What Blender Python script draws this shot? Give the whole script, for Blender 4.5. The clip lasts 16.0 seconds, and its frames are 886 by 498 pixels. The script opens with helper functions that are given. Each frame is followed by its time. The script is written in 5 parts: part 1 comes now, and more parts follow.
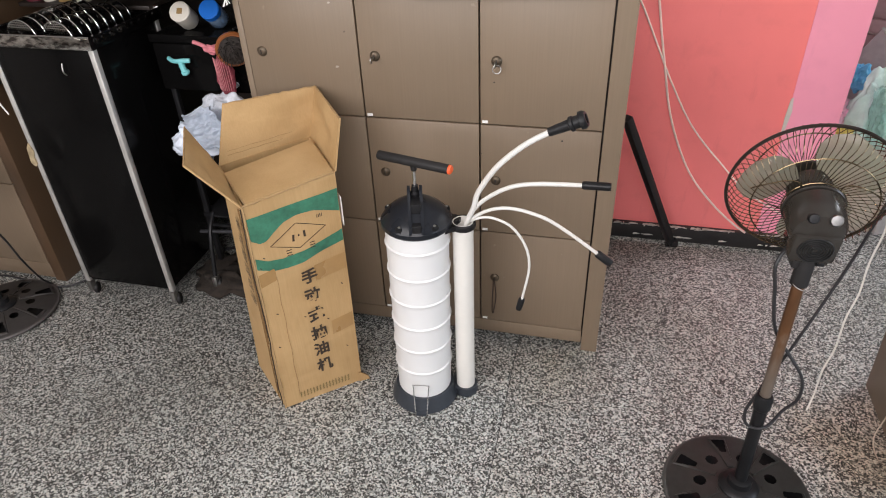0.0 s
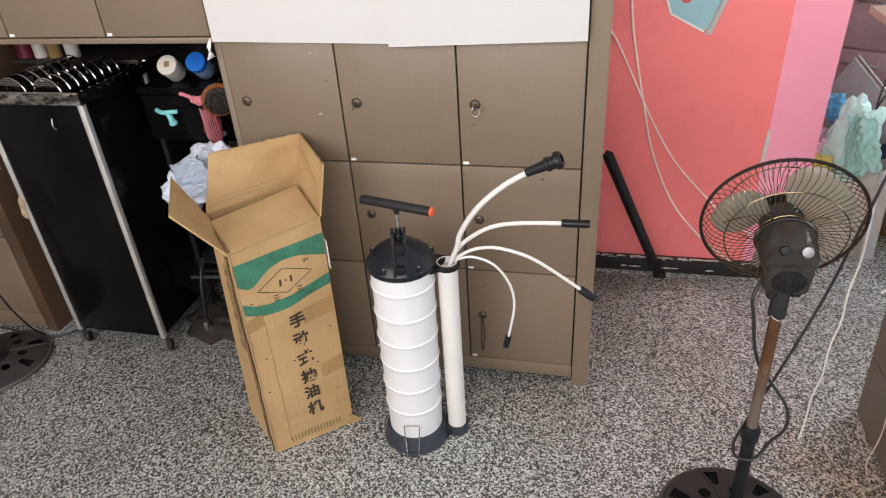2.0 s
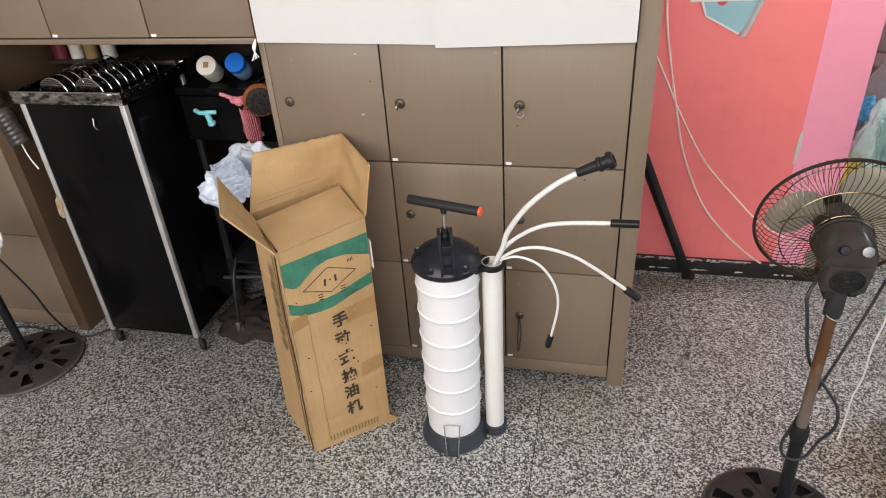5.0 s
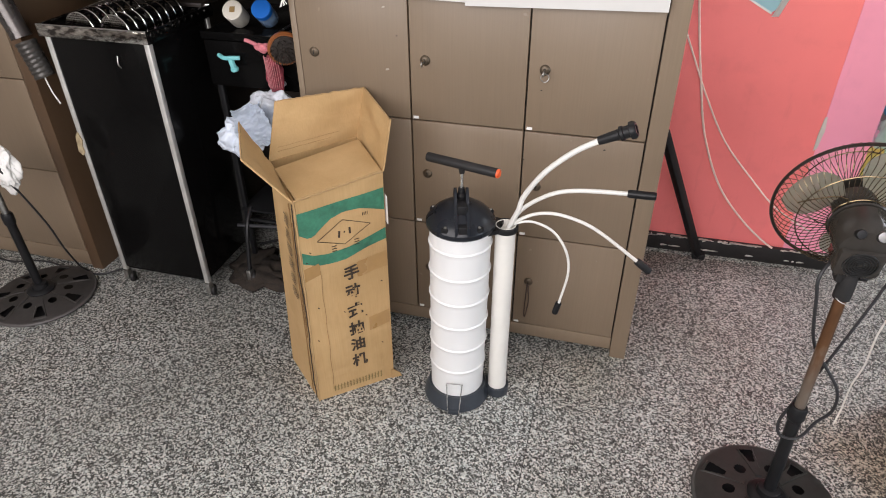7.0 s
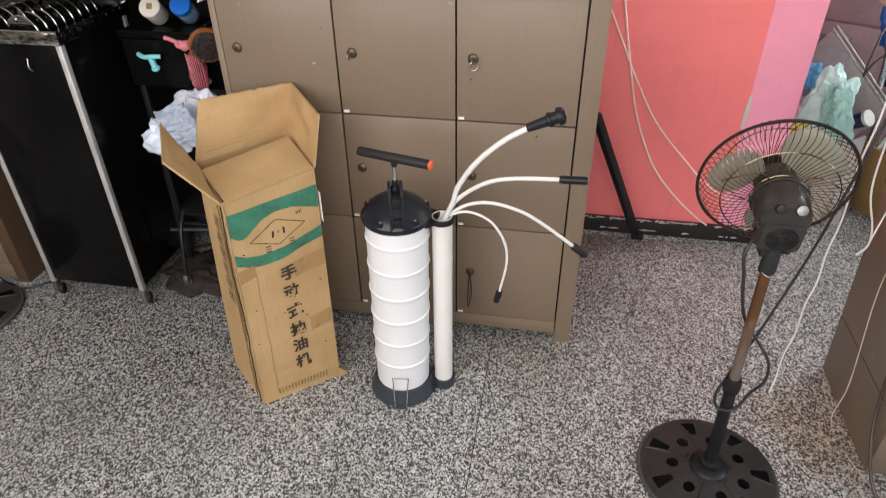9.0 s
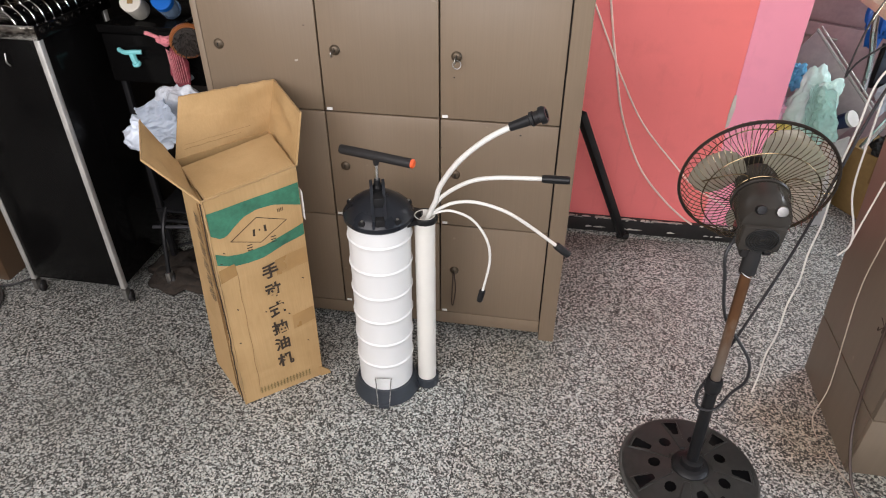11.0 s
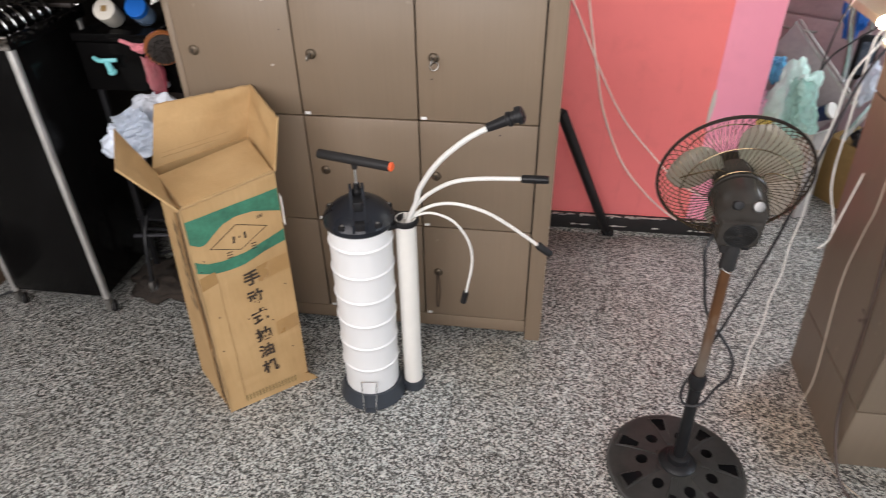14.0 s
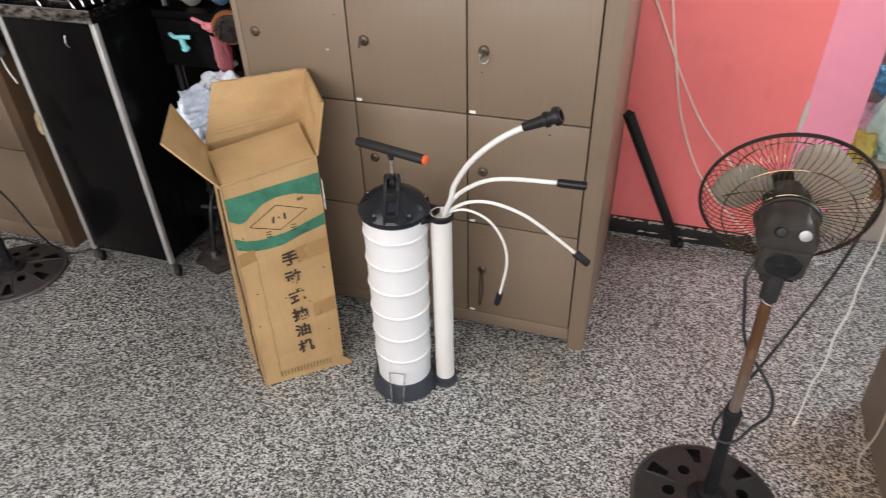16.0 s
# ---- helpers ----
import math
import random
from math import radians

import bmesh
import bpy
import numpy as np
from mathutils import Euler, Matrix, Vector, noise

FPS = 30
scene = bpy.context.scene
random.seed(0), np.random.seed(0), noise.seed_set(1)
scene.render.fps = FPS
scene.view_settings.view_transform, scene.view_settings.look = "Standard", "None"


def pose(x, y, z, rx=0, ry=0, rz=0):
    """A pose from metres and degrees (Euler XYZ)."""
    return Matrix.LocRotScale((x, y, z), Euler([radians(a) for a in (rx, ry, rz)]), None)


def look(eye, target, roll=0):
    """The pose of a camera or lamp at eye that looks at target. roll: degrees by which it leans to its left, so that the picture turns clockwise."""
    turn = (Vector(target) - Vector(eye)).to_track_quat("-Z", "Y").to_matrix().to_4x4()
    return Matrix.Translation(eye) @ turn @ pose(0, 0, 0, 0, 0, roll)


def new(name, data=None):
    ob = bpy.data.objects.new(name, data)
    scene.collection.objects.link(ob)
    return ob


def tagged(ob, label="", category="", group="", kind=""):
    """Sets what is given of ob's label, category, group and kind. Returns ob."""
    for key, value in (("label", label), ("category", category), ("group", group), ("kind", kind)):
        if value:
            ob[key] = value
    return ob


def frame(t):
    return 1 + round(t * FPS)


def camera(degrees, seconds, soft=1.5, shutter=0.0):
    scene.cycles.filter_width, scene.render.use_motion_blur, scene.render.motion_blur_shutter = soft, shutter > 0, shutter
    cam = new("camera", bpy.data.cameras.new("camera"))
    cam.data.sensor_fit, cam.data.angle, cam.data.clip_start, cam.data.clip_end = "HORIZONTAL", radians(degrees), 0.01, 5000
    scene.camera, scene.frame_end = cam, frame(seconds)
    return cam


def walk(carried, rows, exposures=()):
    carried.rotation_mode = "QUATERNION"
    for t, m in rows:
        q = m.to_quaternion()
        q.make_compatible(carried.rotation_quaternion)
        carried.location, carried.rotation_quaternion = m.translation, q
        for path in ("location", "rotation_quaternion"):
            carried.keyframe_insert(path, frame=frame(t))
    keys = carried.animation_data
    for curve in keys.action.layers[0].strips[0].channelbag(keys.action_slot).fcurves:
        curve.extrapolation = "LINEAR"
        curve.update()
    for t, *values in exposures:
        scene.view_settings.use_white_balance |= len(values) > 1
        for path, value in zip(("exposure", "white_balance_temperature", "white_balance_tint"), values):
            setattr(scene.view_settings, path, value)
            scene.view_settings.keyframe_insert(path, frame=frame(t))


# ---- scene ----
cam = camera(67.5, 16.0, soft=1.0, shutter=0.6)
PATH = [
    (0, (0.284, -1.462, 1.335), (-0.141, 0.134, 0.207), -2.5),
    (0.5, (0.294, -1.477, 1.334), (-0.118, 0.137, 0.227), -2.8),
    (1, (0.309, -1.482, 1.345), (-0.078, 0.156, 0.266), -4.1),
    (1.5, (0.321, -1.472, 1.354), (-0.104, 0.179, 0.308), -5.4),
    (2, (0.318, -1.462, 1.357), (-0.111, 0.189, 0.314), -4.1),
    (2.5, (0.307, -1.475, 1.361), (-0.172, 0.147, 0.293), -3.2),
    (3, (0.281, -1.473, 1.354), (-0.186, 0.142, 0.271), -1.7),
    (3.5, (0.245, -1.477, 1.35), (-0.219, 0.147, 0.279), -2.4),
    (4, (0.213, -1.488, 1.357), (-0.234, 0.156, 0.309), -3.1),
    (4.2, (0.214, -1.494, 1.358), (-0.216, 0.16, 0.32), -2.9),
    (6.3, (0.227, -1.492, 1.365), (-0.233, 0.146, 0.313), -5.4),
    (6.5, (0.214, -1.497, 1.362), (-0.216, 0.134, 0.288), -2.9),
    (7, (0.21, -1.518, 1.348), (-0.233, 0.083, 0.235), -0.5),
    (7.5, (0.246, -1.507, 1.354), (-0.195, 0.108, 0.259), -1.7),
    (8, (0.255, -1.507, 1.345), (-0.104, 0.127, 0.248), -2.1),
    (8.5, (0.235, -1.509, 1.356), (-0.101, 0.119, 0.244), -0.6),
    (9, (0.242, -1.496, 1.345), (-0.06, 0.121, 0.207), -0.8),
    (9.2, (0.244, -1.504, 1.351), (-0.097, 0.087, 0.187), -0.9),
    (11.3, (0.259, -1.483, 1.343), (-0.007, 0.137, 0.2), -0.1),
    (11.5, (0.258, -1.488, 1.347), (-0.011, 0.132, 0.205), -0.4),
    (12, (0.262, -1.492, 1.351), (0.004, 0.154, 0.245), -0.2),
    (12.5, (0.268, -1.488, 1.345), (0.023, 0.145, 0.216), -0.3),
    (13, (0.262, -1.485, 1.349), (0.065, 0.159, 0.228), 0.3),
    (13.5, (0.266, -1.478, 1.35), (0.157, 0.173, 0.227), 1.5),
    (14, (0.281, -1.472, 1.345), (0.031, 0.148, 0.199), -1.0),
    (14.5, (0.296, -1.453, 1.352), (-0.081, 0.14, 0.202), -1.2),
    (15, (0.35, -1.423, 1.343), (-0.04, 0.14, 0.157), 0.2),
    (15.5, (0.411, -1.407, 1.338), (-0.011, 0.155, 0.163), 0.4),
    (16, (0.416, -1.399, 1.34), (-0.118, 0.132, 0.17), -1.8),
]
walk(cam, [(t, look(eye, target, roll)) for t, eye, target, roll in PATH])

# ---- world and light ----
def set_in(node, name, value):
    node.inputs[name].default_value = value


SKY = bpy.data.worlds.new("sky")
scene.world = SKY
SKY.use_nodes = True
wn = SKY.node_tree.nodes
sky_tex = wn.new("ShaderNodeTexSky")
sky_tex.sky_type = "NISHITA"
sky_tex.sun_disc = False
sky_tex.sun_elevation, sky_tex.sun_rotation = radians(48), radians(200)
SKY.node_tree.links.new(sky_tex.outputs[0], wn["Background"].inputs[0])
set_in(wn["Background"], "Strength", 0.1)


def area(name, place, target, sx, sy, watts, colour):
    data = bpy.data.lights.new(name, "AREA")
    data.shape, data.size, data.size_y, data.energy, data.color = "RECTANGLE", sx, sy, watts, colour
    ob = new(name, data)
    ob.matrix_world = look(place, target)
    return ob


# added main lamp behind the camera, no such source is in view
area("unseen_front_light", (-0.3, -2.52, 1.75), (0.05, -0.2, 0.35), 3.4, 1.6, 101, (1.0, 0.94, 0.94))
# added bluish lamp from the right, in an assumed opening
area("unseen_right_light", (2.97, -0.9, 1.3), (0.6, 0.3, 0.75), 1.5, 1.3, 36, (0.78, 0.87, 1.0))
# added fill lamp that brightens the clutter behind the wall's end
area("back_room_fill", (2.97, 1.5, 1.6), (1.3, 1.1, 0.4), 1.2, 1.3, 78, (0.88, 0.93, 1.0))


# ---- materials ----
class Mat:
    """A small wrapper round a node material."""

    def __init__(self, name, base=(0.5, 0.5, 0.5), rough=0.5, metal=0.0):
        self.m = bpy.data.materials.new(name)
        self.m.use_nodes = True
        self.n, self.l = self.m.node_tree.nodes, self.m.node_tree.links
        self.b = self.n["Principled BSDF"]
        set_in(self.b, "Base Color", (*base, 1))
        set_in(self.b, "Roughness", rough)
        set_in(self.b, "Metallic", metal)
        self.co = self.n.new("ShaderNodeTexCoord").outputs["Object"]

    def world(self):
        self.co = self.n.new("ShaderNodeNewGeometry").outputs["Position"]
        return self

    def mapped(self, sx, sy, sz):
        k = self.n.new("ShaderNodeMapping")
        set_in(k, "Scale", (sx, sy, sz))
        self.l.new(self.co, k.inputs["Vector"])
        return k.outputs[0]

    def noise(self, scale, detail=4.0, rough=0.55, vec=None):
        k = self.n.new("ShaderNodeTexNoise")
        set_in(k, "Scale", scale), set_in(k, "Detail", detail), set_in(k, "Roughness", rough)
        self.l.new(vec or self.co, k.inputs["Vector"])
        return k.outputs["Fac"]

    def ramp(self, fac, stops):
        k = self.n.new("ShaderNodeValToRGB")
        e = k.color_ramp.elements
        while len(e) < len(stops):
            e.new(0.5)
        for i, (p, c) in enumerate(stops):
            e[i].position = p
            e[i].color = (*c, 1) if len(c) == 3 else c
        self.l.new(fac, k.inputs[0])
        return k.outputs[0]

    def mix(self, fac, a, b, mode="MIX"):
        k = self.n.new("ShaderNodeMix")
        k.data_type, k.blend_type = "RGBA", mode
        for sock, v in ((k.inputs[0], fac), (k.inputs[6], a), (k.inputs[7], b)):
            if isinstance(v, (int, float)):
                sock.default_value = v
            elif isinstance(v, tuple):
                sock.default_value = (*v, 1)
            else:
                self.l.new(v, sock)
        return k.outputs[2]

    def colour(self, out):
        self.l.new(out, self.b.inputs["Base Color"])
        return self

    def rough(self, out):
        self.l.new(out, self.b.inputs["Roughness"])
        return self

    def bump(self, fac, strength=0.2, dist=0.002):
        k = self.n.new("ShaderNodeBump")
        set_in(k, "Strength", strength), set_in(k, "Distance", dist)
        self.l.new(fac, k.inputs["Height"])
        self.l.new(k.outputs[0], self.b.inputs["Normal"])
        return self


def g(v):
    return (v, v, v)


def worn(name, base, rough=0.45, metal=0.0, grain=60, vary=0.25, bump=0.15, dirt=6):
    """A plain surface with a cloudy and a fine variation and a slight relief."""
    m = Mat(name, base, rough, metal)
    big, fine = m.noise(dirt, 5), m.noise(grain, 3)
    dark = tuple(c * (1 - vary) for c in base)
    light = tuple(min(1, c * (1 + vary * 0.5)) for c in base)
    c = m.ramp(big, [(0.3, dark), (0.7, light)])
    c = m.mix(0.25, c, m.ramp(fine, [(0.35, dark), (0.65, light)]))
    m.colour(c)
    m.rough(m.ramp(big, [(0.3, g(max(0.05, rough - 0.08))), (0.7, g(min(1, rough + 0.1)))]))
    m.bump(fine, bump, 0.0006)
    return m


def terrazzo():
    m = Mat("terrazzo", rough=0.32).world()
    co = m.co
    warp = m.n.new("ShaderNodeTexNoise")
    set_in(warp, "Scale", 230.0)
    m.l.new(co, warp.inputs["Vector"])
    off = m.n.new("ShaderNodeVectorMath")
    off.operation = "MULTIPLY_ADD"
    m.l.new(warp.outputs["Color"], off.inputs[0])
    off.inputs[1].default_value = (0.004, 0.004, 0.0)
    m.l.new(co, off.inputs[2])
    flat = m.n.new("ShaderNodeMapping")
    set_in(flat, "Scale", (1, 1, 0))
    m.l.new(off.outputs[0], flat.inputs["Vector"])
    cells = []
    for scale in (255.0, 520.0):
        v = m.n.new("ShaderNodeTexVoronoi")
        set_in(v, "Scale", scale)
        m.l.new(flat.outputs[0], v.inputs["Vector"])
        sep = m.n.new("ShaderNodeSeparateColor")
        m.l.new(v.outputs["Color"], sep.inputs[0])
        cells.append(sep.outputs[0])
    a = m.ramp(cells[0], [(0.0, (0.01, 0.01, 0.01)), (0.37, (0.022, 0.022, 0.022)), (0.45, (0.19, 0.195, 0.188)), (0.62, (0.52, 0.51, 0.5)), (1.0, (0.98, 0.97, 0.95))])
    b = m.ramp(cells[1], [(0.0, (0.02, 0.02, 0.021)), (0.42, (0.06, 0.06, 0.06)), (0.52, (0.38, 0.375, 0.365)), (1.0, (0.72, 0.71, 0.69))])
    c = m.mix(0.2, a, b)
    # single chips lean to green-grey or brown
    hue = m.n.new("ShaderNodeSeparateColor")
    m.l.new(v.outputs["Color"], hue.inputs[0])
    c = m.mix(1.0, c, m.ramp(hue.outputs[1], [(0.0, (0.86, 0.97, 0.93)), (0.5, (1.0, 1.0, 1.0)), (1.0, (1.0, 0.92, 0.82))]), "MULTIPLY")
    dirt = m.noise(1.7, 6, 0.6)
    c = m.mix(1.0, c, m.ramp(dirt, [(0.3, (0.61, 0.61, 0.59)), (0.7, (0.88, 0.9, 0.91))]), "MULTIPLY")
    # rusty stain by the counter's foot, browner darker patches along the lockers
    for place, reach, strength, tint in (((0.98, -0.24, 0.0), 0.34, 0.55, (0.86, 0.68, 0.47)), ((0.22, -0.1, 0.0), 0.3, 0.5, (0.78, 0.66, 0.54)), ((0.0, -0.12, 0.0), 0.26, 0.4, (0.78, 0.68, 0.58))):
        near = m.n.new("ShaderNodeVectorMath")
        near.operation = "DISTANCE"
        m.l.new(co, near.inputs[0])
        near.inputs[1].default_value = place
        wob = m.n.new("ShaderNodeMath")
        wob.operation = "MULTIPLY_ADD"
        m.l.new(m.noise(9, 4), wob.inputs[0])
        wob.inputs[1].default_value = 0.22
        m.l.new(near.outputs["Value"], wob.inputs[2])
        stain_tint = m.ramp(wob.outputs[0], [(reach - 0.18, g(strength)), (reach, g(0.0))])
        c = m.mix(stain_tint, c, m.mix(1.0, c, tint, "MULTIPLY"))
    m.colour(c)
    set_in(m.b, "Specular IOR Level", 0.35)
    m.rough(m.ramp(m.noise(3.2, 5), [(0.3, g(0.34)), (0.7, g(0.52))]))
    m.bump(cells[1], 0.05, 0.0005)
    return m


def laminate(name, base, along="z"):
    m = Mat(name, rough=0.42)
    vec = m.mapped(260, 60, 5) if along == "z" else m.mapped(5, 60, 260)
    grain = m.noise(1.0, 4, 0.6, vec)
    cloud = m.noise(2.5, 4)
    lo, hi = tuple(c * 0.93 for c in base), tuple(c * 1.05 for c in base)
    c = m.ramp(grain, [(0.3, lo), (0.7, hi)])
    c = m.mix(0.35, c, m.ramp(cloud, [(0.3, tuple(v * 0.82 for v in base)), (0.7, tuple(v * 1.1 for v in base))]))
    scuff = m.ramp(m.noise(38, 2, 0.5), [(0.74, g(0.0)), (0.78, g(1.0))])
    c = m.mix(m.mix(0.12, (0, 0, 0), scuff), c, (0.55, 0.5, 0.42))
    rnd = m.n.new("ShaderNodeObjectInfo").outputs["Random"]
    c = m.mix(1.0, c, m.ramp(rnd, [(0.0, g(0.93)), (1.0, g(1.0))]), "MULTIPLY")
    m.colour(c)
    m.rough(m.ramp(cloud, [(0.3, g(0.36)), (0.7, g(0.5))]))
    m.bump(grain, 0.08, 0.0005)
    return m


def cardboard():
    m = Mat("cardboard", rough=0.8)
    ribs = m.noise(1.0, 3, 0.5, m.mapped(320, 320, 9))
    cloud, stain_tint = m.noise(7, 5), m.noise(15, 4)
    c = m.ramp(cloud, [(0.25, (0.37, 0.234, 0.098)), (0.75, (0.49, 0.325, 0.152))])
    c = m.mix(m.ramp(stain_tint, [(0.6, g(0.0)), (0.74, g(0.22))]), c, (0.25, 0.14, 0.05))
    smear = m.noise(1.0, 5, 0.65, m.mapped(9, 9, 3.2))
    c = m.mix(m.ramp(smear, [(0.54, g(0.0)), (0.7, g(0.2))]), c, (0.24, 0.14, 0.055))
    pale = m.noise(1.0, 3, 0.6, m.mapped(5, 5, 21))
    c = m.mix(m.ramp(pale, [(0.6, g(0.0)), (0.7, g(0.3))]), c, (0.52, 0.35, 0.17))
    c = m.mix(0.15, c, m.ramp(ribs, [(0.3, (0.28, 0.16, 0.06)), (0.7, (0.5, 0.31, 0.14))]))
    m.colour(c)
    m.bump(m.mix(0.5, m.noise(60, 4), ribs), 0.4, 0.0014)
    return m


def paint(name, base):
    m = Mat(name, rough=0.55).world()
    cloud, blot = m.noise(2.2, 6, 0.6), m.noise(11, 5)
    c = m.ramp(cloud, [(0.3, tuple(v * 0.9 for v in base)), (0.7, base)])
    c = m.mix(m.ramp(blot, [(0.54, g(0.0)), (0.74, g(0.34))]), c, tuple(v * 0.74 for v in base))
    drip = m.noise(1.0, 5, 0.65, m.mapped(26, 26, 4))
    c = m.mix(m.ramp(drip, [(0.6, g(0.0)), (0.75, g(0.22))]), c, tuple(v * 0.6 for v in base))
    m.colour(c)
    m.bump(m.noise(75, 4), 0.22, 0.002)
    return m


def glassy(name, base, rough, trans, ior=1.45):
    m = Mat(name, base, rough)
    set_in(m.b, "Transmission Weight", trans), set_in(m.b, "IOR", ior)
    return m


TERRAZZO = terrazzo()
LOCKER = laminate("taupe_laminate", (0.207, 0.153, 0.103))
COUNTER = laminate("counter_laminate", (0.165, 0.129, 0.092))
DESKTOP = laminate("pale_desktop", (0.5, 0.42, 0.3), "x")
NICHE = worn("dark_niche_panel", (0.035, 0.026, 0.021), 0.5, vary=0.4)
MAUVE = worn("mauve_laminate", (0.5, 0.38, 0.39), 0.4)
CARD = cardboard()
CARD_DARK = worn("raw_card_edge", (0.2, 0.115, 0.045), 0.9)
CARD_EDGE = worn("pale_card_edge", (0.36, 0.235, 0.11), 0.9)
GREEN = worn("green_print", (0.04, 0.175, 0.105), 0.6, vary=0.45, grain=110, dirt=25)
INK = worn("black_ink", (0.045, 0.03, 0.018), 0.75, vary=0.6, dirt=40)
FADED = worn("faded_ink", (0.2, 0.15, 0.055), 0.8, vary=0.4, dirt=60)
TANK = Mat("white_tank_plastic", (0.725, 0.727, 0.72), 0.38)
set_in(TANK.b, "Subsurface Weight", 0.25), set_in(TANK.b, "Subsurface Radius", (0.02, 0.02, 0.02)), set_in(TANK.b, "Subsurface Scale", 0.4)
TANK.bump(TANK.noise(35, 3), 0.08, 0.001)
PVC = worn("cream_pvc", (0.7, 0.68, 0.63), 0.35, vary=0.06)
BLACK = worn("black_plastic", (0.011, 0.011, 0.012), 0.38, vary=0.3)
set_in(BLACK.b, "Specular IOR Level", 0.26)
BLUEBLACK = worn("blue_black_plastic", (0.03, 0.036, 0.045), 0.36, vary=0.25)
RUBBER = worn("black_rubber", (0.021, 0.02, 0.02), 0.5, vary=0.3)
set_in(RUBBER.b, "Specular IOR Level", 0.24)
ORANGE = worn("orange_plastic", (0.75, 0.11, 0.03), 0.4, vary=0.1)
CHROME = Mat("chrome", (0.62, 0.61, 0.6), 0.16, 1.0)
CHROME.rough(CHROME.ramp(CHROME.noise(40, 4), [(0.3, g(0.06)), (0.7, g(0.2))]))
STEEL = worn("dull_steel", (0.42, 0.41, 0.39), 0.38, 1.0, vary=0.3)
ALU = worn("aluminium", (0.56, 0.55, 0.52), 0.45, 0.5, vary=0.25, dirt=14)
BRASS = worn("old_brass", (0.12, 0.092, 0.064), 0.45, 0.7, vary=0.35)
GLOSS = Mat("black_gloss_panel", (0.004, 0.0038, 0.0038), 0.14)
set_in(GLOSS.b, "Specular IOR Level", 0.13)
GLOSS.rough(GLOSS.ramp(GLOSS.noise(8, 5), [(0.3, g(0.1)), (0.7, g(0.26))]))
RED = paint("coral_red_paint", (0.95, 0.232, 0.232))
PINK = paint("pink_paint", (0.95, 0.36, 0.5))
DARKSKIRT = worn("dark_skirting", (0.02, 0.018, 0.018), 0.5, vary=0.4)
PLASTER = worn("bare_plaster", (0.62, 0.58, 0.53), 0.9, vary=0.2)
WHITEBOARD = worn("white_board", (0.58, 0.57, 0.55), 0.55, vary=0.04, dirt=3)
CABLE_W = worn("white_cable", (0.78, 0.76, 0.71), 0.5, vary=0.15)
CABLE_T = worn("beige_cable", (0.46, 0.38, 0.3), 0.5, vary=0.2)
CABLE_K = worn("black_cable", (0.018, 0.018, 0.02), 0.45)
CABLE_B = worn("brown_cable", (0.05, 0.03, 0.022), 0.5)
WALL = paint("off_white_wall", (0.42, 0.39, 0.35))
CEIL = worn("ceiling_paint", (0.75, 0.74, 0.71), 0.8, vary=0.08)
FANBLADE = glassy("smoky_blade", (0.42, 0.41, 0.33), 0.25, 0.4)
MOTOR = worn("grey_black_motor", (0.034, 0.03, 0.026), 0.22, vary=0.35)
set_in(MOTOR.b, "Specular IOR Level", 0.38)
RUST = Mat("rusty_pole", rough=0.4, metal=0.55)
rz_ = RUST.n.new("ShaderNodeSeparateXYZ")
RUST.l.new(RUST.co, rz_.inputs[0])
rsum = RUST.n.new("ShaderNodeMath")
rsum.operation = "MULTIPLY_ADD"
RUST.l.new(RUST.noise(1.0, 5, 0.6, RUST.mapped(30, 30, 9)), rsum.inputs[0])
rsum.inputs[1].default_value = 0.16
RUST.l.new(rz_.outputs[2], rsum.inputs[2])
RUST_BASE = (RUST.ramp(RUST.noise(1.0, 5, 0.6, RUST.mapped(16, 16, 5)), [(0.3, (0.08, 0.036, 0.017)), (0.55, (0.155, 0.073, 0.032)), (0.72, (0.27, 0.215, 0.165))]))
RUST.colour(RUST.mix(RUST.ramp(rsum.outputs[0], [(0.45, g(0.75)), (0.56, g(0.0))]), RUST_BASE, (0.22, 0.19, 0.16)))
WIRE = worn("bronze_wire", (0.19, 0.145, 0.085), 0.24, 0.92)
KNOB = worn("worn_chrome_knob", (0.3, 0.29, 0.28), 0.34, 1.0, vary=0.4)
RIMWIRE = worn("dark_rim_wire", (0.03, 0.022, 0.017), 0.35, 0.5)
BLUE = worn("blue_plastic", (0.012, 0.14, 0.55), 0.35, vary=0.1)
CREAM = worn("cream_plastic", (0.68, 0.64, 0.56), 0.4, vary=0.1)
TEAL = worn("teal_plastic", (0.2, 0.58, 0.6), 0.4, vary=0.1)
PINKNET = worn("pink_mesh_cloth", (0.26, 0.04, 0.06), 0.85, vary=0.5, dirt=60)
BROWNBRUSH = worn("brown_brush_wood", (0.23, 0.075, 0.022), 0.35, vary=0.2)
# near-black brown that stands in for shade on the niche floor
SHADE_MOUND = worn("dark_shade_mound", (0.03, 0.022, 0.016), 0.95, vary=0.6, grain=160, bump=0.8, dirt=40)
BRISTLE = worn("dark_bristle", (0.025, 0.018, 0.014), 0.7)
BAG = worn("white_carrier_bag", (0.68, 0.745, 0.84), 0.35, vary=0.15)
set_in(BAG.b, "Transmission Weight", 0.0)
MINTBAG = worn("mint_bag", (0.56, 0.79, 0.73), 0.22, vary=0.1, dirt=30)
CLOTHBLUE = worn("blue_packet", (0.1, 0.38, 0.62), 0.4)
NAVY = worn("navy_plastic", (0.015, 0.025, 0.09), 0.4)
PURPLE = worn("pale_pink_packet", (0.72, 0.45, 0.58), 0.35)
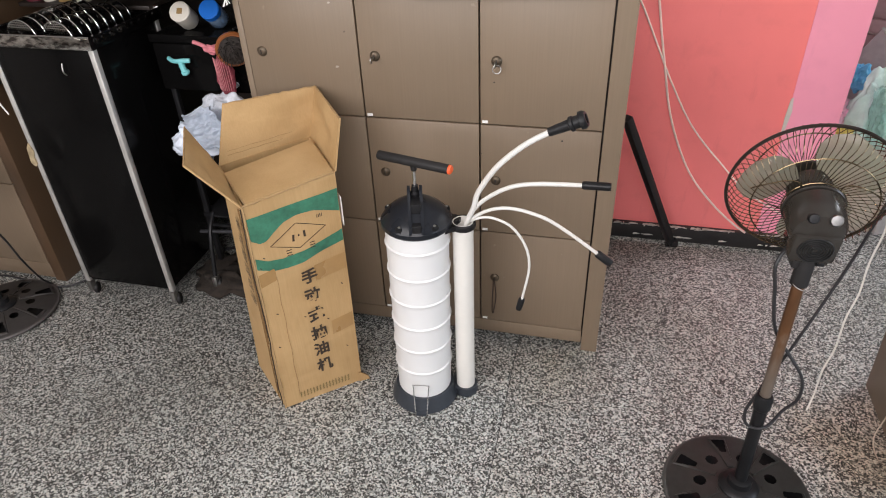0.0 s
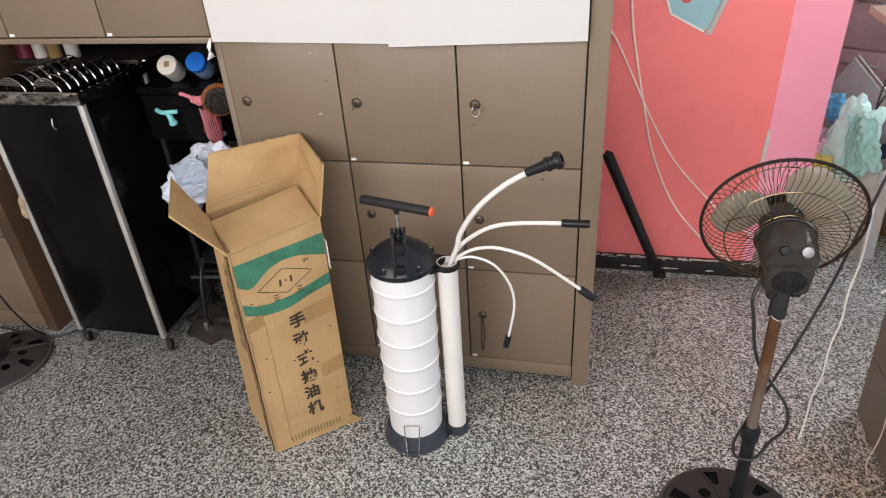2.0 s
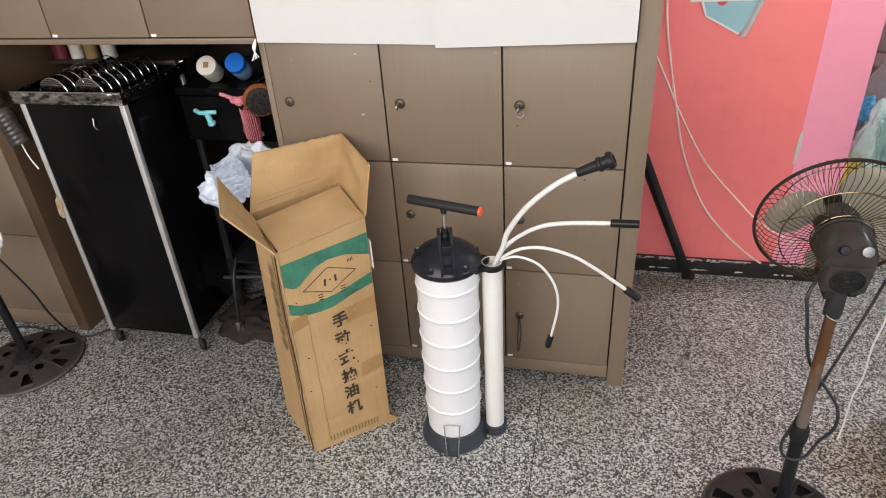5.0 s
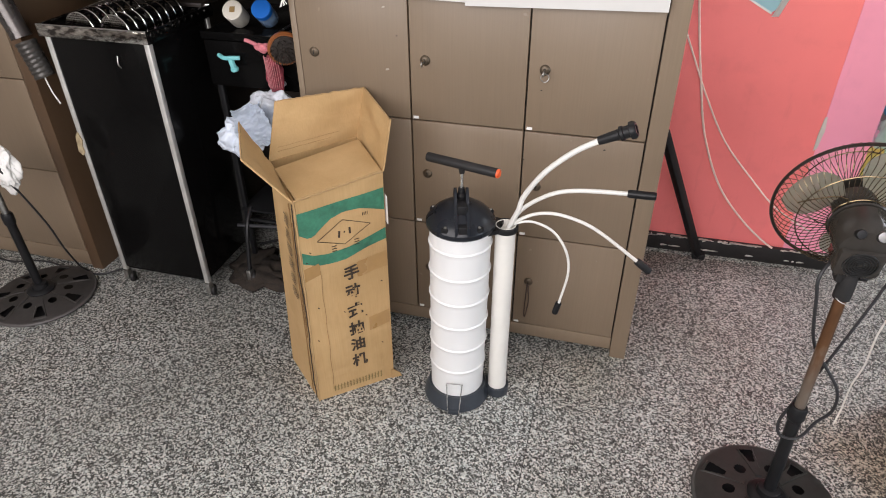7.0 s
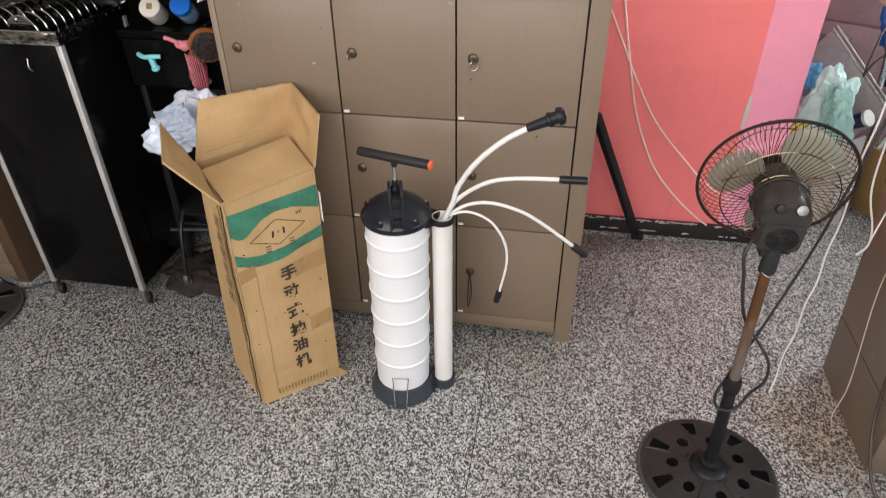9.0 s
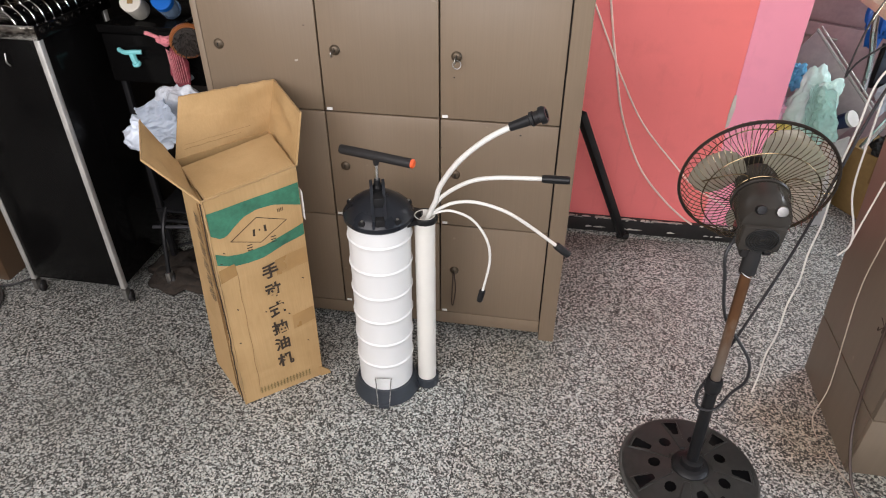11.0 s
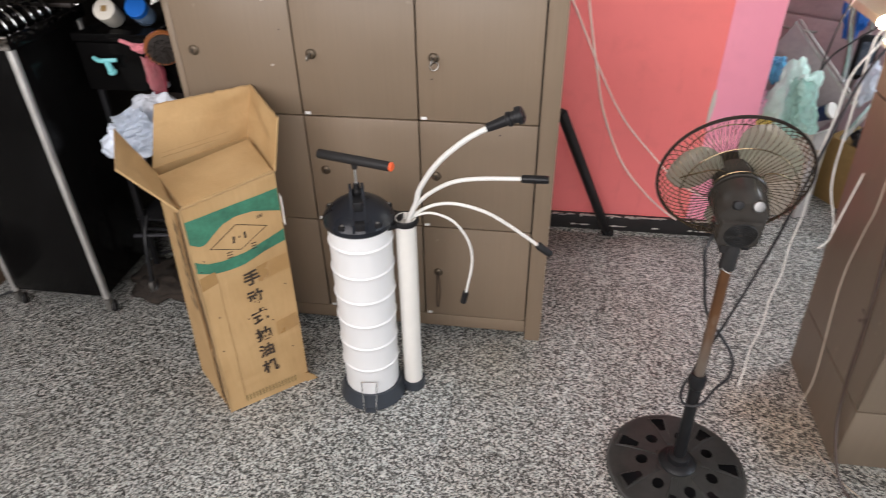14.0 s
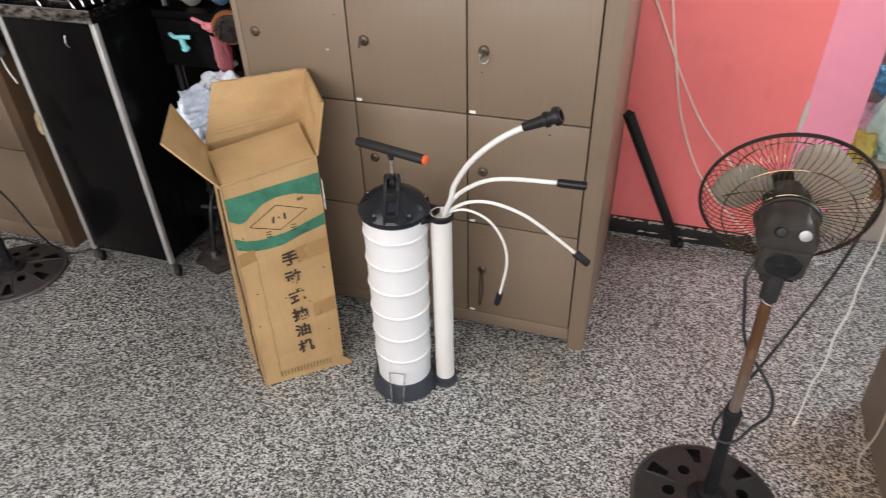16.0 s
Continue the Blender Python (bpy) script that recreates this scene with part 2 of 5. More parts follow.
YELLOW = worn("yellow_packet", (0.7, 0.6, 0.15), 0.5)
PAPERBLUE = worn("pale_blue_paper", (0.3, 0.52, 0.58), 0.7, vary=0.08)
PAPER = worn("white_paper", (0.78, 0.77, 0.74), 0.7, vary=0.05)
BULB = Mat("lit_bulb", (1, 1, 1), 0.4)
set_in(BULB.b, "Emission Color", (1.0, 0.84, 0.58, 1)), set_in(BULB.b, "Emission Strength", 270.0)
TUBE = Mat("lit_tube", (1, 1, 1), 0.4)
set_in(TUBE.b, "Emission Color", (1.0, 0.92, 0.78, 1)), set_in(TUBE.b, "Emission Strength", 5.0)
WHITEPL = worn("white_plastic", (0.58, 0.56, 0.51), 0.4, vary=0.12)
KHAKI = worn("khaki_carton", (0.3, 0.19, 0.07), 0.8, vary=0.25)


# ---- mesh helpers ----
def box(bm, x0, x1, y0, y1, z0, z1, bev=0.0, m=None):
    r = bmesh.ops.create_cube(bm, size=1.0)
    vs = r["verts"]
    for v in vs:
        v.co = Vector(((x0 + x1) / 2 + v.co.x * (x1 - x0), (y0 + y1) / 2 + v.co.y * (y1 - y0), (z0 + z1) / 2 + v.co.z * (z1 - z0)))
    if bev:
        es = list({e for v in vs for e in v.link_edges})
        r = bmesh.ops.bevel(bm, geom=es, offset=bev, segments=2, profile=0.5, affect="EDGES")
        vs = list({v for f in r["faces"] for v in f.verts} | {v for v in vs if v.is_valid})
    if m is not None:
        bmesh.ops.transform(bm, matrix=m, verts=vs)
    return bm


def lathe(bm, prof, seg=32, m=None, close=True):
    """Turns a profile of (radius, height) about the z axis."""
    rings = []
    for r, z in prof:
        if r < 1e-6:
            rings.append([bm.verts.new((0, 0, z))])
        else:
            rings.append([bm.verts.new((r * math.cos(2 * math.pi * i / seg), r * math.sin(2 * math.pi * i / seg), z)) for i in range(seg)])
    for a, b in zip(rings, rings[1:]):
        for i in range(seg):
            j = (i + 1) % seg
            q = [a[i % len(a)], a[j % len(a)], b[j % len(b)], b[i % len(b)]]
            q = list(dict.fromkeys(q))
            if len(q) > 2:
                bm.faces.new(q)
    if close:
        for ring, flip in ((rings[0], True), (rings[-1], False)):
            if len(ring) > 2:
                bm.faces.new(ring[::-1] if flip else ring)
    if m is not None:
        bmesh.ops.transform(bm, matrix=m, verts=[v for r in rings for v in r])
    return bm


def glide(pts, n=6, closed=False):
    """A smooth line through points."""
    p = [Vector(q) for q in pts]
    if len(p) < 3 or n < 2:
        return p
    out, k = [], len(p)
    for i in range(k if closed else k - 1):
        a = p[(i - 1) % k] if closed or i > 0 else p[0] * 2 - p[1]
        b, c = p[i], p[(i + 1) % k]
        d = p[(i + 2) % k] if closed or i + 2 < k else p[-1] * 2 - p[-2]
        for s in range(n):
            t = s / n
            out.append(0.5 * (2 * b + (c - a) * t + (2 * a - 5 * b + 4 * c - d) * t * t + (3 * b - a - 3 * c + d) * t ** 3))
    if not closed:
        out.append(p[-1])
    return out


def sweep(bm, pts, r, seg=8, n=6, closed=False, r1=None):
    """A round tube along a smooth line."""
    line = glide(pts, n, closed)
    k = len(line)
    up, rings = None, []
    for i, q in enumerate(line):
        t = (line[(i + 1) % k] - line[i - 1]) if closed else (line[min(i + 1, k - 1)] - line[max(i - 1, 0)])
        t.normalize()
        if up is None:
            up = t.orthogonal().normalized()
        up = (up - t * up.dot(t)).normalized()
        side = t.cross(up)
        rr = r if r1 is None else r + (r1 - r) * i / (k - 1)
        rings.append([bm.verts.new(q + (up * math.cos(2 * math.pi * j / seg) + side * math.sin(2 * math.pi * j / seg)) * rr) for j in range(seg)])
    for a in range(k if closed else k - 1):
        u, v = rings[a], rings[(a + 1) % k]
        for j in range(seg):
            bm.faces.new((u[j], u[(j + 1) % seg], v[(j + 1) % seg], v[j]))
    if not closed:
        bm.faces.new(rings[0][::-1]), bm.faces.new(rings[-1])
    return bm


def ring(bm, r, wire, m=None, n=48, seg=6):
    pts = [Vector((r * math.cos(2 * math.pi * i / n), r * math.sin(2 * math.pi * i / n), 0)) for i in range(n)]
    if m is not None:
        pts = [m @ p for p in pts]
    return sweep(bm, pts, wire, seg, 1, True)


def prism(bm, poly, d0, d1, m=None):
    """A polygon in x and z, thickened along y from d0 to d1."""
    a = [bm.verts.new((x, d0, z)) for x, z in poly]
    b = [bm.verts.new((x, d1, z)) for x, z in poly]
    bm.faces.new(a), bm.faces.new(b[::-1])
    for i in range(len(a)):
        j = (i + 1) % len(a)
        bm.faces.new((a[j], a[i], b[i], b[j]))
    if m is not None:
        bmesh.ops.transform(bm, matrix=m, verts=a + b)
    return bm


def plate(bm, poly, z0, z1):
    """A polygon in x and y, thickened along z."""
    a = [bm.verts.new((x, y, z0)) for x, y in poly]
    b = [bm.verts.new((x, y, z1)) for x, y in poly]
    bm.faces.new(a[::-1]), bm.faces.new(b)
    for i in range(len(a)):
        j = (i + 1) % len(a)
        bm.faces.new((a[i], a[j], b[j], b[i]))
    return bm


def slab(bm, quad, thick):
    """Four corners in space, thickened against their normal."""
    q = [Vector(p) for p in quad]
    nrm = (q[1] - q[0]).cross(q[3] - q[0]).normalized() * thick
    a = [bm.verts.new(p) for p in q]
    b = [bm.verts.new(p - nrm) for p in q]
    bm.faces.new(a), bm.faces.new(b[::-1])
    for i in range(4):
        j = (i + 1) % 4
        bm.faces.new((a[j], a[i], b[i], b[j]))
    return bm


SOFT = set()


def crumple(bm, centre, size, seed, folds=0.35, sub=4, sag=0.3):
    """A crumpled bag: a ball pulled into folds, heavier below."""
    SOFT.add(id(bm))
    r = bmesh.ops.create_icosphere(bm, subdivisions=sub + 1, radius=1.0)
    for v in r["verts"]:
        d = v.co.normalized()
        k = 1 + folds * noise.noise(d * 1.7 + Vector((seed, 0, 0))) + folds * 0.8 * (0.25 - abs(noise.noise(d * 2.6 + Vector((0, seed, 0))))) + folds * 0.04 * noise.noise(d * 9 + Vector((0, 0, seed))) + folds * 0.14 * (0.2 - abs(noise.noise(Vector((d.x * 7, d.y * 7, d.z * 2.5)) + Vector((seed, seed, 0))))) + folds * 0.38 * (0.18 - abs(noise.noise(d * 4.1 + Vector((seed, 2, 1))))) + folds * 0.07 * (0.18 - abs(noise.noise(d * 12 + Vector((3, seed, 1)))))
        k *= 1 - sag * max(0, d.z)
        v.co = Vector(centre) + Vector((d.x * size[0], d.y * size[1], d.z * size[2])) * k
    return bm


def drape(bm, corners, amp, seed, nu=44, nv=52, pinch=0.0):
    """A crinkled film between four corners, with ridged folds running down it."""
    SOFT.add(id(bm))
    a, b, c, d = (Vector(q) for q in corners)
    n = (b - a).cross(d - a).normalized()
    grid = []
    for j in range(nv + 1):
        v = j / nv
        rowv = []
        for i in range(nu + 1):
            u = i / nu
            uu = 0.5 + (u - 0.5) * (1 - pinch * (1 - v) ** 2) * (1 + 0.22 * noise.noise(Vector((v * 5, seed, 0.5 + 2 * u))))
            p = (a * (1 - uu) + b * uu) * (1 - v) + (d * (1 - uu) + c * uu) * v
            w = Vector((u * 1.9 + 0.9 * v + seed, v * 2.9 - 0.5 * u, seed))
            h = 0.9 * noise.noise(w) + 0.9 * (0.3 - abs(noise.noise(w * 2.3))) + 0.55 * (0.25 - abs(noise.noise(w * 5.1))) + 0.25 * (0.2 - abs(noise.noise(w * 11)))
            edge = 0.14 * (b - a).length * noise.noise(Vector((u * 6, v * 6, seed + 4)))
            rowv.append(bm.verts.new(p + n * (amp * h - 2.2 * amp * (2 * u - 1) ** 2) + Vector((0, 0, edge * (1 if j in (0, nv) else 0.3)))))
        grid.append(rowv)
    for j in range(nv):
        for i in range(nu):
            bm.faces.new((grid[j][i], grid[j][i + 1], grid[j + 1][i + 1], grid[j + 1][i]))
    bmesh.ops.solidify(bm, geom=bm.faces[:], thickness=0.0006)
    return bm


def make(name, bm, mat, parent=None, label="", m=None):
    bmesh.ops.recalc_face_normals(bm, faces=bm.faces)
    limit = 3.2 if id(bm) in SOFT else 0.6
    SOFT.discard(id(bm))
    for e in bm.edges:
        if len(e.link_faces) == 2 and e.calc_face_angle(0) > limit:
            e.smooth = False
    for f in bm.faces:
        f.smooth = True
    me = bpy.data.meshes.new(name)
    bm.to_mesh(me)
    bm.free()
    me.materials.append(mat.m)
    ob = new(name, me)
    if parent is not None:
        ob.parent = parent
    if m is not None:
        ob.matrix_basis = m
    return tagged(ob, label)


def part(name, bm, mat, parent, label=""):
    return make(name, bm, mat, parent, label)


def thing(name, label, category, m=None, group=""):
    ob = new(name)
    ob.empty_display_size = 0.05
    ob.matrix_basis = m or Matrix()
    return tagged(ob, label, category, group)


def structure(name, bm, mat, label="", category=""):
    return tagged(make(name, bm, mat), label, category, kind="structure")


def B():
    return bmesh.new()


# ---- the room ----
WALL_Y, FLOOR_X, FLOOR_Y = 0.64, (-3.0, 3.0), (-4.0, 2.6)
floor = structure("floor", box(B(), FLOOR_X[0], FLOOR_X[1], FLOOR_Y[0], FLOOR_Y[1], -0.12, -0.004), DARKSKIRT, "black and white speckled terrazzo floor in large panels", "floor")
structure("ceiling", box(B(), -3.0, 3.0, -4.0, 2.6, 2.7, 2.8), CEIL, "plain white painted ceiling", "ceiling")
structure("wall_red", box(B(), -3.0, 0.838, WALL_Y, WALL_Y + 0.12, 0, 2.7), RED, "coral red painted wall with scuffs", "wall")
structure("wall_pink", prism(B(), [(0.838, 0.0), (0.984, 0.0), (0.984, 2.7), (0.838, 2.7)], WALL_Y - 0.003, WALL_Y + 0.12), PINK, "pink painted end of the wall", "wall")
structure("wall_far", box(B(), -3.0, 3.0, 2.5, 2.6, 0, 2.7), WALL, "plain wall of the space behind", "wall")
structure("wall_left", box(B(), -3.1, -3.0, -2.7, 2.6, 0, 2.7), WALL, "plain off-white side wall", "wall")
# out of view: the two openings are assumed, to let the side lamps in
bm = B()
box(bm, 3.0, 3.1, -2.7, -1.7, 0, 2.7), box(bm, 3.0, 3.1, -1.7, -0.1, 2.05, 2.7), box(bm, 3.0, 3.1, -0.1, 0.85, 0, 2.7)
box(bm, 3.0, 3.1, 0.85, 2.15, 2.3, 2.7), box(bm, 3.0, 3.1, 0.85, 2.15, 0, 0.9), box(bm, 3.0, 3.1, 2.15, 2.6, 0, 2.7)
structure("wall_right", bm, WALL, "unseen off-white side wall with two openings added for lamps", "wall")
# out of view: wall and opening are placed to suit the main lamp
bm = B()
box(bm, -3.0, 3.0, -2.7, -2.6, 0, 0.9), box(bm, -3.0, 3.0, -2.7, -2.6, 2.66, 2.7)
box(bm, -3.0, -2.1, -2.7, -2.6, 0.9, 2.66), box(bm, 1.9, 3.0, -2.7, -2.6, 0.9, 2.66)
structure("wall_front", bm, WALL, "unseen plain wall with a wide opening added for the main lamp", "wall")
bm = B()
box(bm, -3.0, 0.984, WALL_Y - 0.018, WALL_Y, 0, 0.062, 0.003)
skirt = structure("baseboard", bm, DARKSKIRT, "black chipped skirting along the red wall", "skirting")
random.seed(4)
bm = B()
for i in range(70):
    x, w = random.uniform(0.34, 0.95), random.uniform(0.004, 0.035)
    z = random.choice((0.056, 0.059, 0.061, 0.061, 0.061, 0.062, 0.02))
    h = random.uniform(0.001, 0.004)
    prism(bm, [(x, z - h), (x + w * 0.6, z - h * 0.7), (x + w, z), (x + w * 0.5, z + h), (x + w * 0.1, z + h * 0.6)], WALL_Y - 0.0195, WALL_Y - 0.015)
part("paint_chip", bm, PLASTER, skirt, "pale chips where the paint is gone")
bm = B()
prism(bm, [(0.832, 0.43), (0.84, 0.44), (0.846, 0.5), (0.841, 0.545), (0.835, 0.54), (0.831, 0.48)], WALL_Y - 0.006, WALL_Y - 0.001)
structure("trim_bare_corner", bm, PLASTER, "bare plaster where the corner is knocked off", "wall damage")


# ---- lockers ----
COL, ROW, Z0 = 0.29, 0.305, 0.07
GAP = 0.002


def lock(x, z, parent, key, looped=False):
    k = part("lock", lathe(B(), [(0.0, 0.0), (0.0125, 0.0), (0.0125, 0.003), (0.010, 0.006), (0.0065, 0.0075), (0.0, 0.0075)], 20, pose(x, -0.001, z, 90)), BRASS, parent, "round tarnished cam lock")
    part("keyhole", box(B(), x - 0.001, x + 0.001, -0.0095, -0.0075, z - 0.005, z + 0.005), BLACK, k)
    if key:
        bm = B()
        if looped:
            ring(bm, 0.0095, 0.0011, pose(x + 0.002, -0.014, z - 0.015, 80, 0, 15), 24, 6)
            part("key_ring", bm, STEEL, k, "small steel key ring")
        bm = B()
        box(bm, x - 0.0008, x + 0.0008, -0.03, -0.006, z - 0.004, z + 0.004, 0.0005)
        part("key", lathe(bm, [(0.0, -0.001), (0.0075, -0.001), (0.0075, 0.001), (0.0, 0.001)], 16, pose(x, -0.03, z - 0.001, 0, 90)), STEEL, k)


def door(col, row, parent, x0=0.0, height=ROW, locked=True, key=False, z=None):
    xa = x0 + col * COL
    za = Z0 + row * ROW if z is None else z
    d = part("door", box(B(), xa + GAP, xa + COL - GAP, -0.002, 0.016, za + GAP, za + height - GAP, 0.0015), LOCKER, parent)
    if locked:
        lock(xa + 0.04, za + height * 0.51, d, key, col == 0)
    part("sticker", box(B(), xa + 0.006, xa + 0.02, -0.0032, -0.0022, za + 0.004, za + 0.011), PAPER, d, "tiny white sticker")
    return d


SCUFF = worn("pale_scuff", (0.42, 0.37, 0.31), 0.6)
MARKS = ((-0.32, 0.89, 0.0022, BLACK), (-0.348, 0.806, 0.005, SCUFF), (0.035, 0.786, 0.0024, BLACK), (-0.35, 0.955, 0.004, SCUFF), (0.004, 0.603, 0.0018, BLACK), (0.198, 0.651, 0.003, BLACK))
main = thing("locker_cabinet", "taupe laminate locker cabinet with square doors and cam locks", "locker")
bm = B()
box(bm, -2 * COL, COL + 0.045, 0.018, 0.6, 0.03, 2.1)
part("carcass", bm, NICHE, main, "dark carcass behind the doors")
part("side_panel", box(B(), -2 * COL - 0.016, -2 * COL, 0.0, 0.6, 0.0, 0.985, 0.001), LOCKER, main)
part("corner_post", box(B(), COL + 0.002, COL + 0.046, -0.004, 0.61, 0.0, 2.1, 0.0015), LOCKER, main, "taupe corner post down to the floor")
part("bottom_rail", box(B(), -2 * COL, COL, 0.0, 0.02, 0.026, Z0 - 0.002, 0.001), LOCKER, main)
for c in (-2, -1, 0):
    for r in (0, 1, 2):
        d = door(c, r, main, key=(r == 2 and c > -2))
    for r in (3, 4):
        door(c, r, main)
bm = B()
sweep(bm, [(0.038, -0.012, 0.225), (0.037, -0.014, 0.18), (0.035, -0.012, 0.12), (0.038, -0.011, 0.105), (0.042, -0.012, 0.13), (0.046, -0.014, 0.17), (0.041, -0.012, 0.222)], 0.0017, 6, 5)
tagged(make("cord_loop", bm, CABLE_B), "brown cord loop hanging from a locker lock", "cord")

# small marks on the doors: dark dots and pale scuffs
for x, z, w, mat in MARKS:
    bm = B()
    prism(bm, [(x - w, z - w * 0.4), (x, z - w * 0.6), (x + w, z - w * 0.1), (x + w * 0.6, z + w * 0.5), (x - w * 0.5, z + w * 0.4)], -0.0032, -0.0022)
    part("door_mark", bm, mat, main, "pale scuff on a door" if mat is SCUFF else "small dark hole in a door")

upper = thing("overhead_locker", "taupe overhead lockers above a dark niche", "locker")
UX, UZ = -2 * COL - 0.018, 0.99
part("carcass", box(B(), UX - 0.90, UX, 0.018, 0.6, UZ + 0.004, 2.1), NICHE, upper)
part("bottom_panel", box(B(), UX - 0.90, UX, 0.0, 0.6, UZ - 0.012, UZ + 0.002, 0.001), LOCKER, upper)
for c in (-1, -2, -3):
    for r in (0, 1, 2):
        door(c, 0, upper, UX, z=UZ + 0.004 + r * ROW, locked=r > 0)

leftc = thing("locker_cabinet", "taupe laminate locker cabinet with a scuffed dark side", "locker")
LX = -1.448
part("carcass", box(B(), LX - 1.24, LX - 0.045, 0.018, 0.6, 0.03, 2.1), NICHE, leftc)
part("corner_post", box(B(), LX - 0.043, LX, -0.003, 0.6, 0.0, 2.1, 0.0015), laminate("worn_brown_post", (0.1, 0.06, 0.034)), leftc, "worn brown corner post")
part("bottom_rail", box(B(), LX - 1.24, LX - 0.043, 0.0, 0.02, 0.01, Z0 - 0.002, 0.001), LOCKER, leftc)
for c in (-1, -2, -3, -4):
    for r in (0, 1, 2, 3, 4):
        door(c, r, leftc, LX - 0.045, locked=False)

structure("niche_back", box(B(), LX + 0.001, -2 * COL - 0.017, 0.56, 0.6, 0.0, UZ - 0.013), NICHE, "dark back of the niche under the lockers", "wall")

# white boards hung over the upper doors
for xa, xb, za, zb, y in ((-0.588, -0.144, 0.986, 0.979, -0.016), (-0.1475, 0.289, 0.974, 0.985, -0.0245)):
    bm = B()
    prism(bm, [(xa, za), (xb, zb), (xb, 1.75), (xa, 1.75)], y, y + 0.007)
    tagged(make("white_board", bm, WHITEBOARD), "plain white board hung on the locker doors", "board", "white boards")
bm = B()
for i in range(5):
    sweep(bm, [(-0.59, -0.02, 0.995), (-0.592 - 0.002 * i, -0.024, 0.975), (-0.606 + 0.005 * i, -0.026 - 0.002 * (i % 2), 0.945 + 0.002 * i)], 0.0011, 5, 3)
tagged(make("string_tassel", bm, PAPER), "short white string tassel at a board's corner", "string")


# ---- fluid extractor ----
EX = Vector((-0.106, -0.244, 0.0))


CAPBLACK = worn("glossy_black_cap", (0.0115, 0.0135, 0.018), 0.27, vary=0.25)
set_in(CAPBLACK.b, "Specular IOR Level", 0.3)


def extractor():
    t = thing("fluid_extractor", "white ribbed hand pump tank with black cap and T handle", "fluid extractor", pose(EX.x, EX.y, 0, 0, 0.7, 0))
    # base: a round foot with an ear under the side tube
    bm = B()
    lathe(bm, [(0.0, 0.0), (0.086, 0.0), (0.0885, 0.004), (0.087, 0.014), (0.08, 0.034), (0.076, 0.046), (0.0, 0.046)], 48)
    part("base", bm, BLUEBLACK, t, "blue-black round foot")
    bm = B()
    box(bm, 0.05, 0.112, 0.0, 0.05, 0.006, 0.028, 0.004)
    lathe(bm, [(0.0, 0.004), (0.03, 0.004), (0.031, 0.008), (0.03, 0.031), (0.0, 0.031)], 28, pose(0.1075, 0.024, 0))
    part("foot_ear", bm, BLUEBLACK, t)
    # tank with raised hoops
    prof = [(0.0, 0.03), (0.069, 0.032), (0.0695, 0.044)]
    for i in range(6):
        a, w = 0.130 + 0.0734 * i, 0.0705 + 0.0005 * i
        prof += [(w, a - 0.012), (w + 0.0008, a - 0.006), (w + 0.0026, a - 0.002), (w + 0.0032, a), (w + 0.0026, a + 0.0015), (w + 0.0002, a + 0.004), (w, a + 0.03)]
    prof += [(0.0735, 0.552), (0.0, 0.554)]
    tank = part("tank", lathe(B(), prof, 56), TANK, t, "translucent white ribbed tank")
    # wire clip at the front of the foot
    bm = B()
    sweep(bm, [(-0.0145, -0.095, 0.0), (-0.016, -0.091, 0.03), (-0.0195, -0.078, 0.09), (-0.0185, -0.0765, 0.096), (0.0185, -0.0765, 0.096), (0.0195, -0.078, 0.09), (0.016, -0.091, 0.03), (0.0145, -0.095, 0.0)], 0.0016, 6, 3)
    part("wire_clip", bm, CHROME, t, "bent steel wire clip").matrix_basis = pose(0, 0, 0, 0, 0, 8)
    box_ = box(B(), -0.014, 0.014, -0.094, -0.08, 0.0, 0.012, 0.002)
    part("clip_block", box_, BLUEBLACK, t).matrix_basis = pose(0, 0, 0, 0, 0, 8)
    # cap: a low dome
    bm = B()
    lathe(bm, [(0.0, 0.484), (0.088, 0.484), (0.091, 0.488), (0.091, 0.498), (0.0885, 0.5015), (0.081, 0.511), (0.068, 0.5225), (0.052, 0.5325), (0.036, 0.5415), (0.022, 0.5475), (0.0, 0.549)], 48)
    cap = part("cap", bm, CAPBLACK, t, "black domed screw cap")
    cap.matrix_basis = Matrix.Translation((0, 0, 0.056)) @ pose(0, 0, 0, 0, 0, 17) @ Matrix.Diagonal((0.89, 0.89, 1, 1))
    for a in (-122, -58, 15, 150):
        bm = B()
        m = pose(0, 0, 0, 0, 0, a)
        box(bm, 0.074, 0.0885, -0.009, 0.009, 0.492, 0.511, 0.003, m)
        part("cap_lug", bm, BLACK, cap)
        part("screw", lathe(B(), [(0.0, 0.0), (0.0042, 0.0), (0.0036, 0.0016), (0.0, 0.002)], 12, m @ pose(0.0815, 0, 0.511, 0, 12)), STEEL, cap, "small steel screw")
    for x in (-0.017, 0.013):
        bm = B()
        prism(bm, [(-0.089, 0.498), (-0.084, 0.517), (-0.062, 0.531), (-0.034, 0.549), (-0.02, 0.57), (-0.01, 0.576), (0.008, 0.576), (0.016, 0.569), (0.036, 0.545), (0.03, 0.53), (-0.04, 0.515)], 0.0, 0.0075, pose(x + 0.005, 0, 0, 0, 0, 90))
        part("bracket_plate", bm, CAPBLACK, cap, "upright black pump bracket")
    part("bracket_web", box(B(), -0.013, 0.013, -0.05, 0.012, 0.525, 0.556, 0.004), BLACK, cap)
    part("outlet_block", box(B(), -0.012, 0.012, -0.087, -0.05, 0.5, 0.521, 0.004), BLACK, cap)
    part("gland", lathe(B(), [(0.0, 0.53), (0.014, 0.53), (0.014, 0.562), (0.009, 0.567), (0.008, 0.58), (0.0, 0.58)], 20), BLACK, cap)
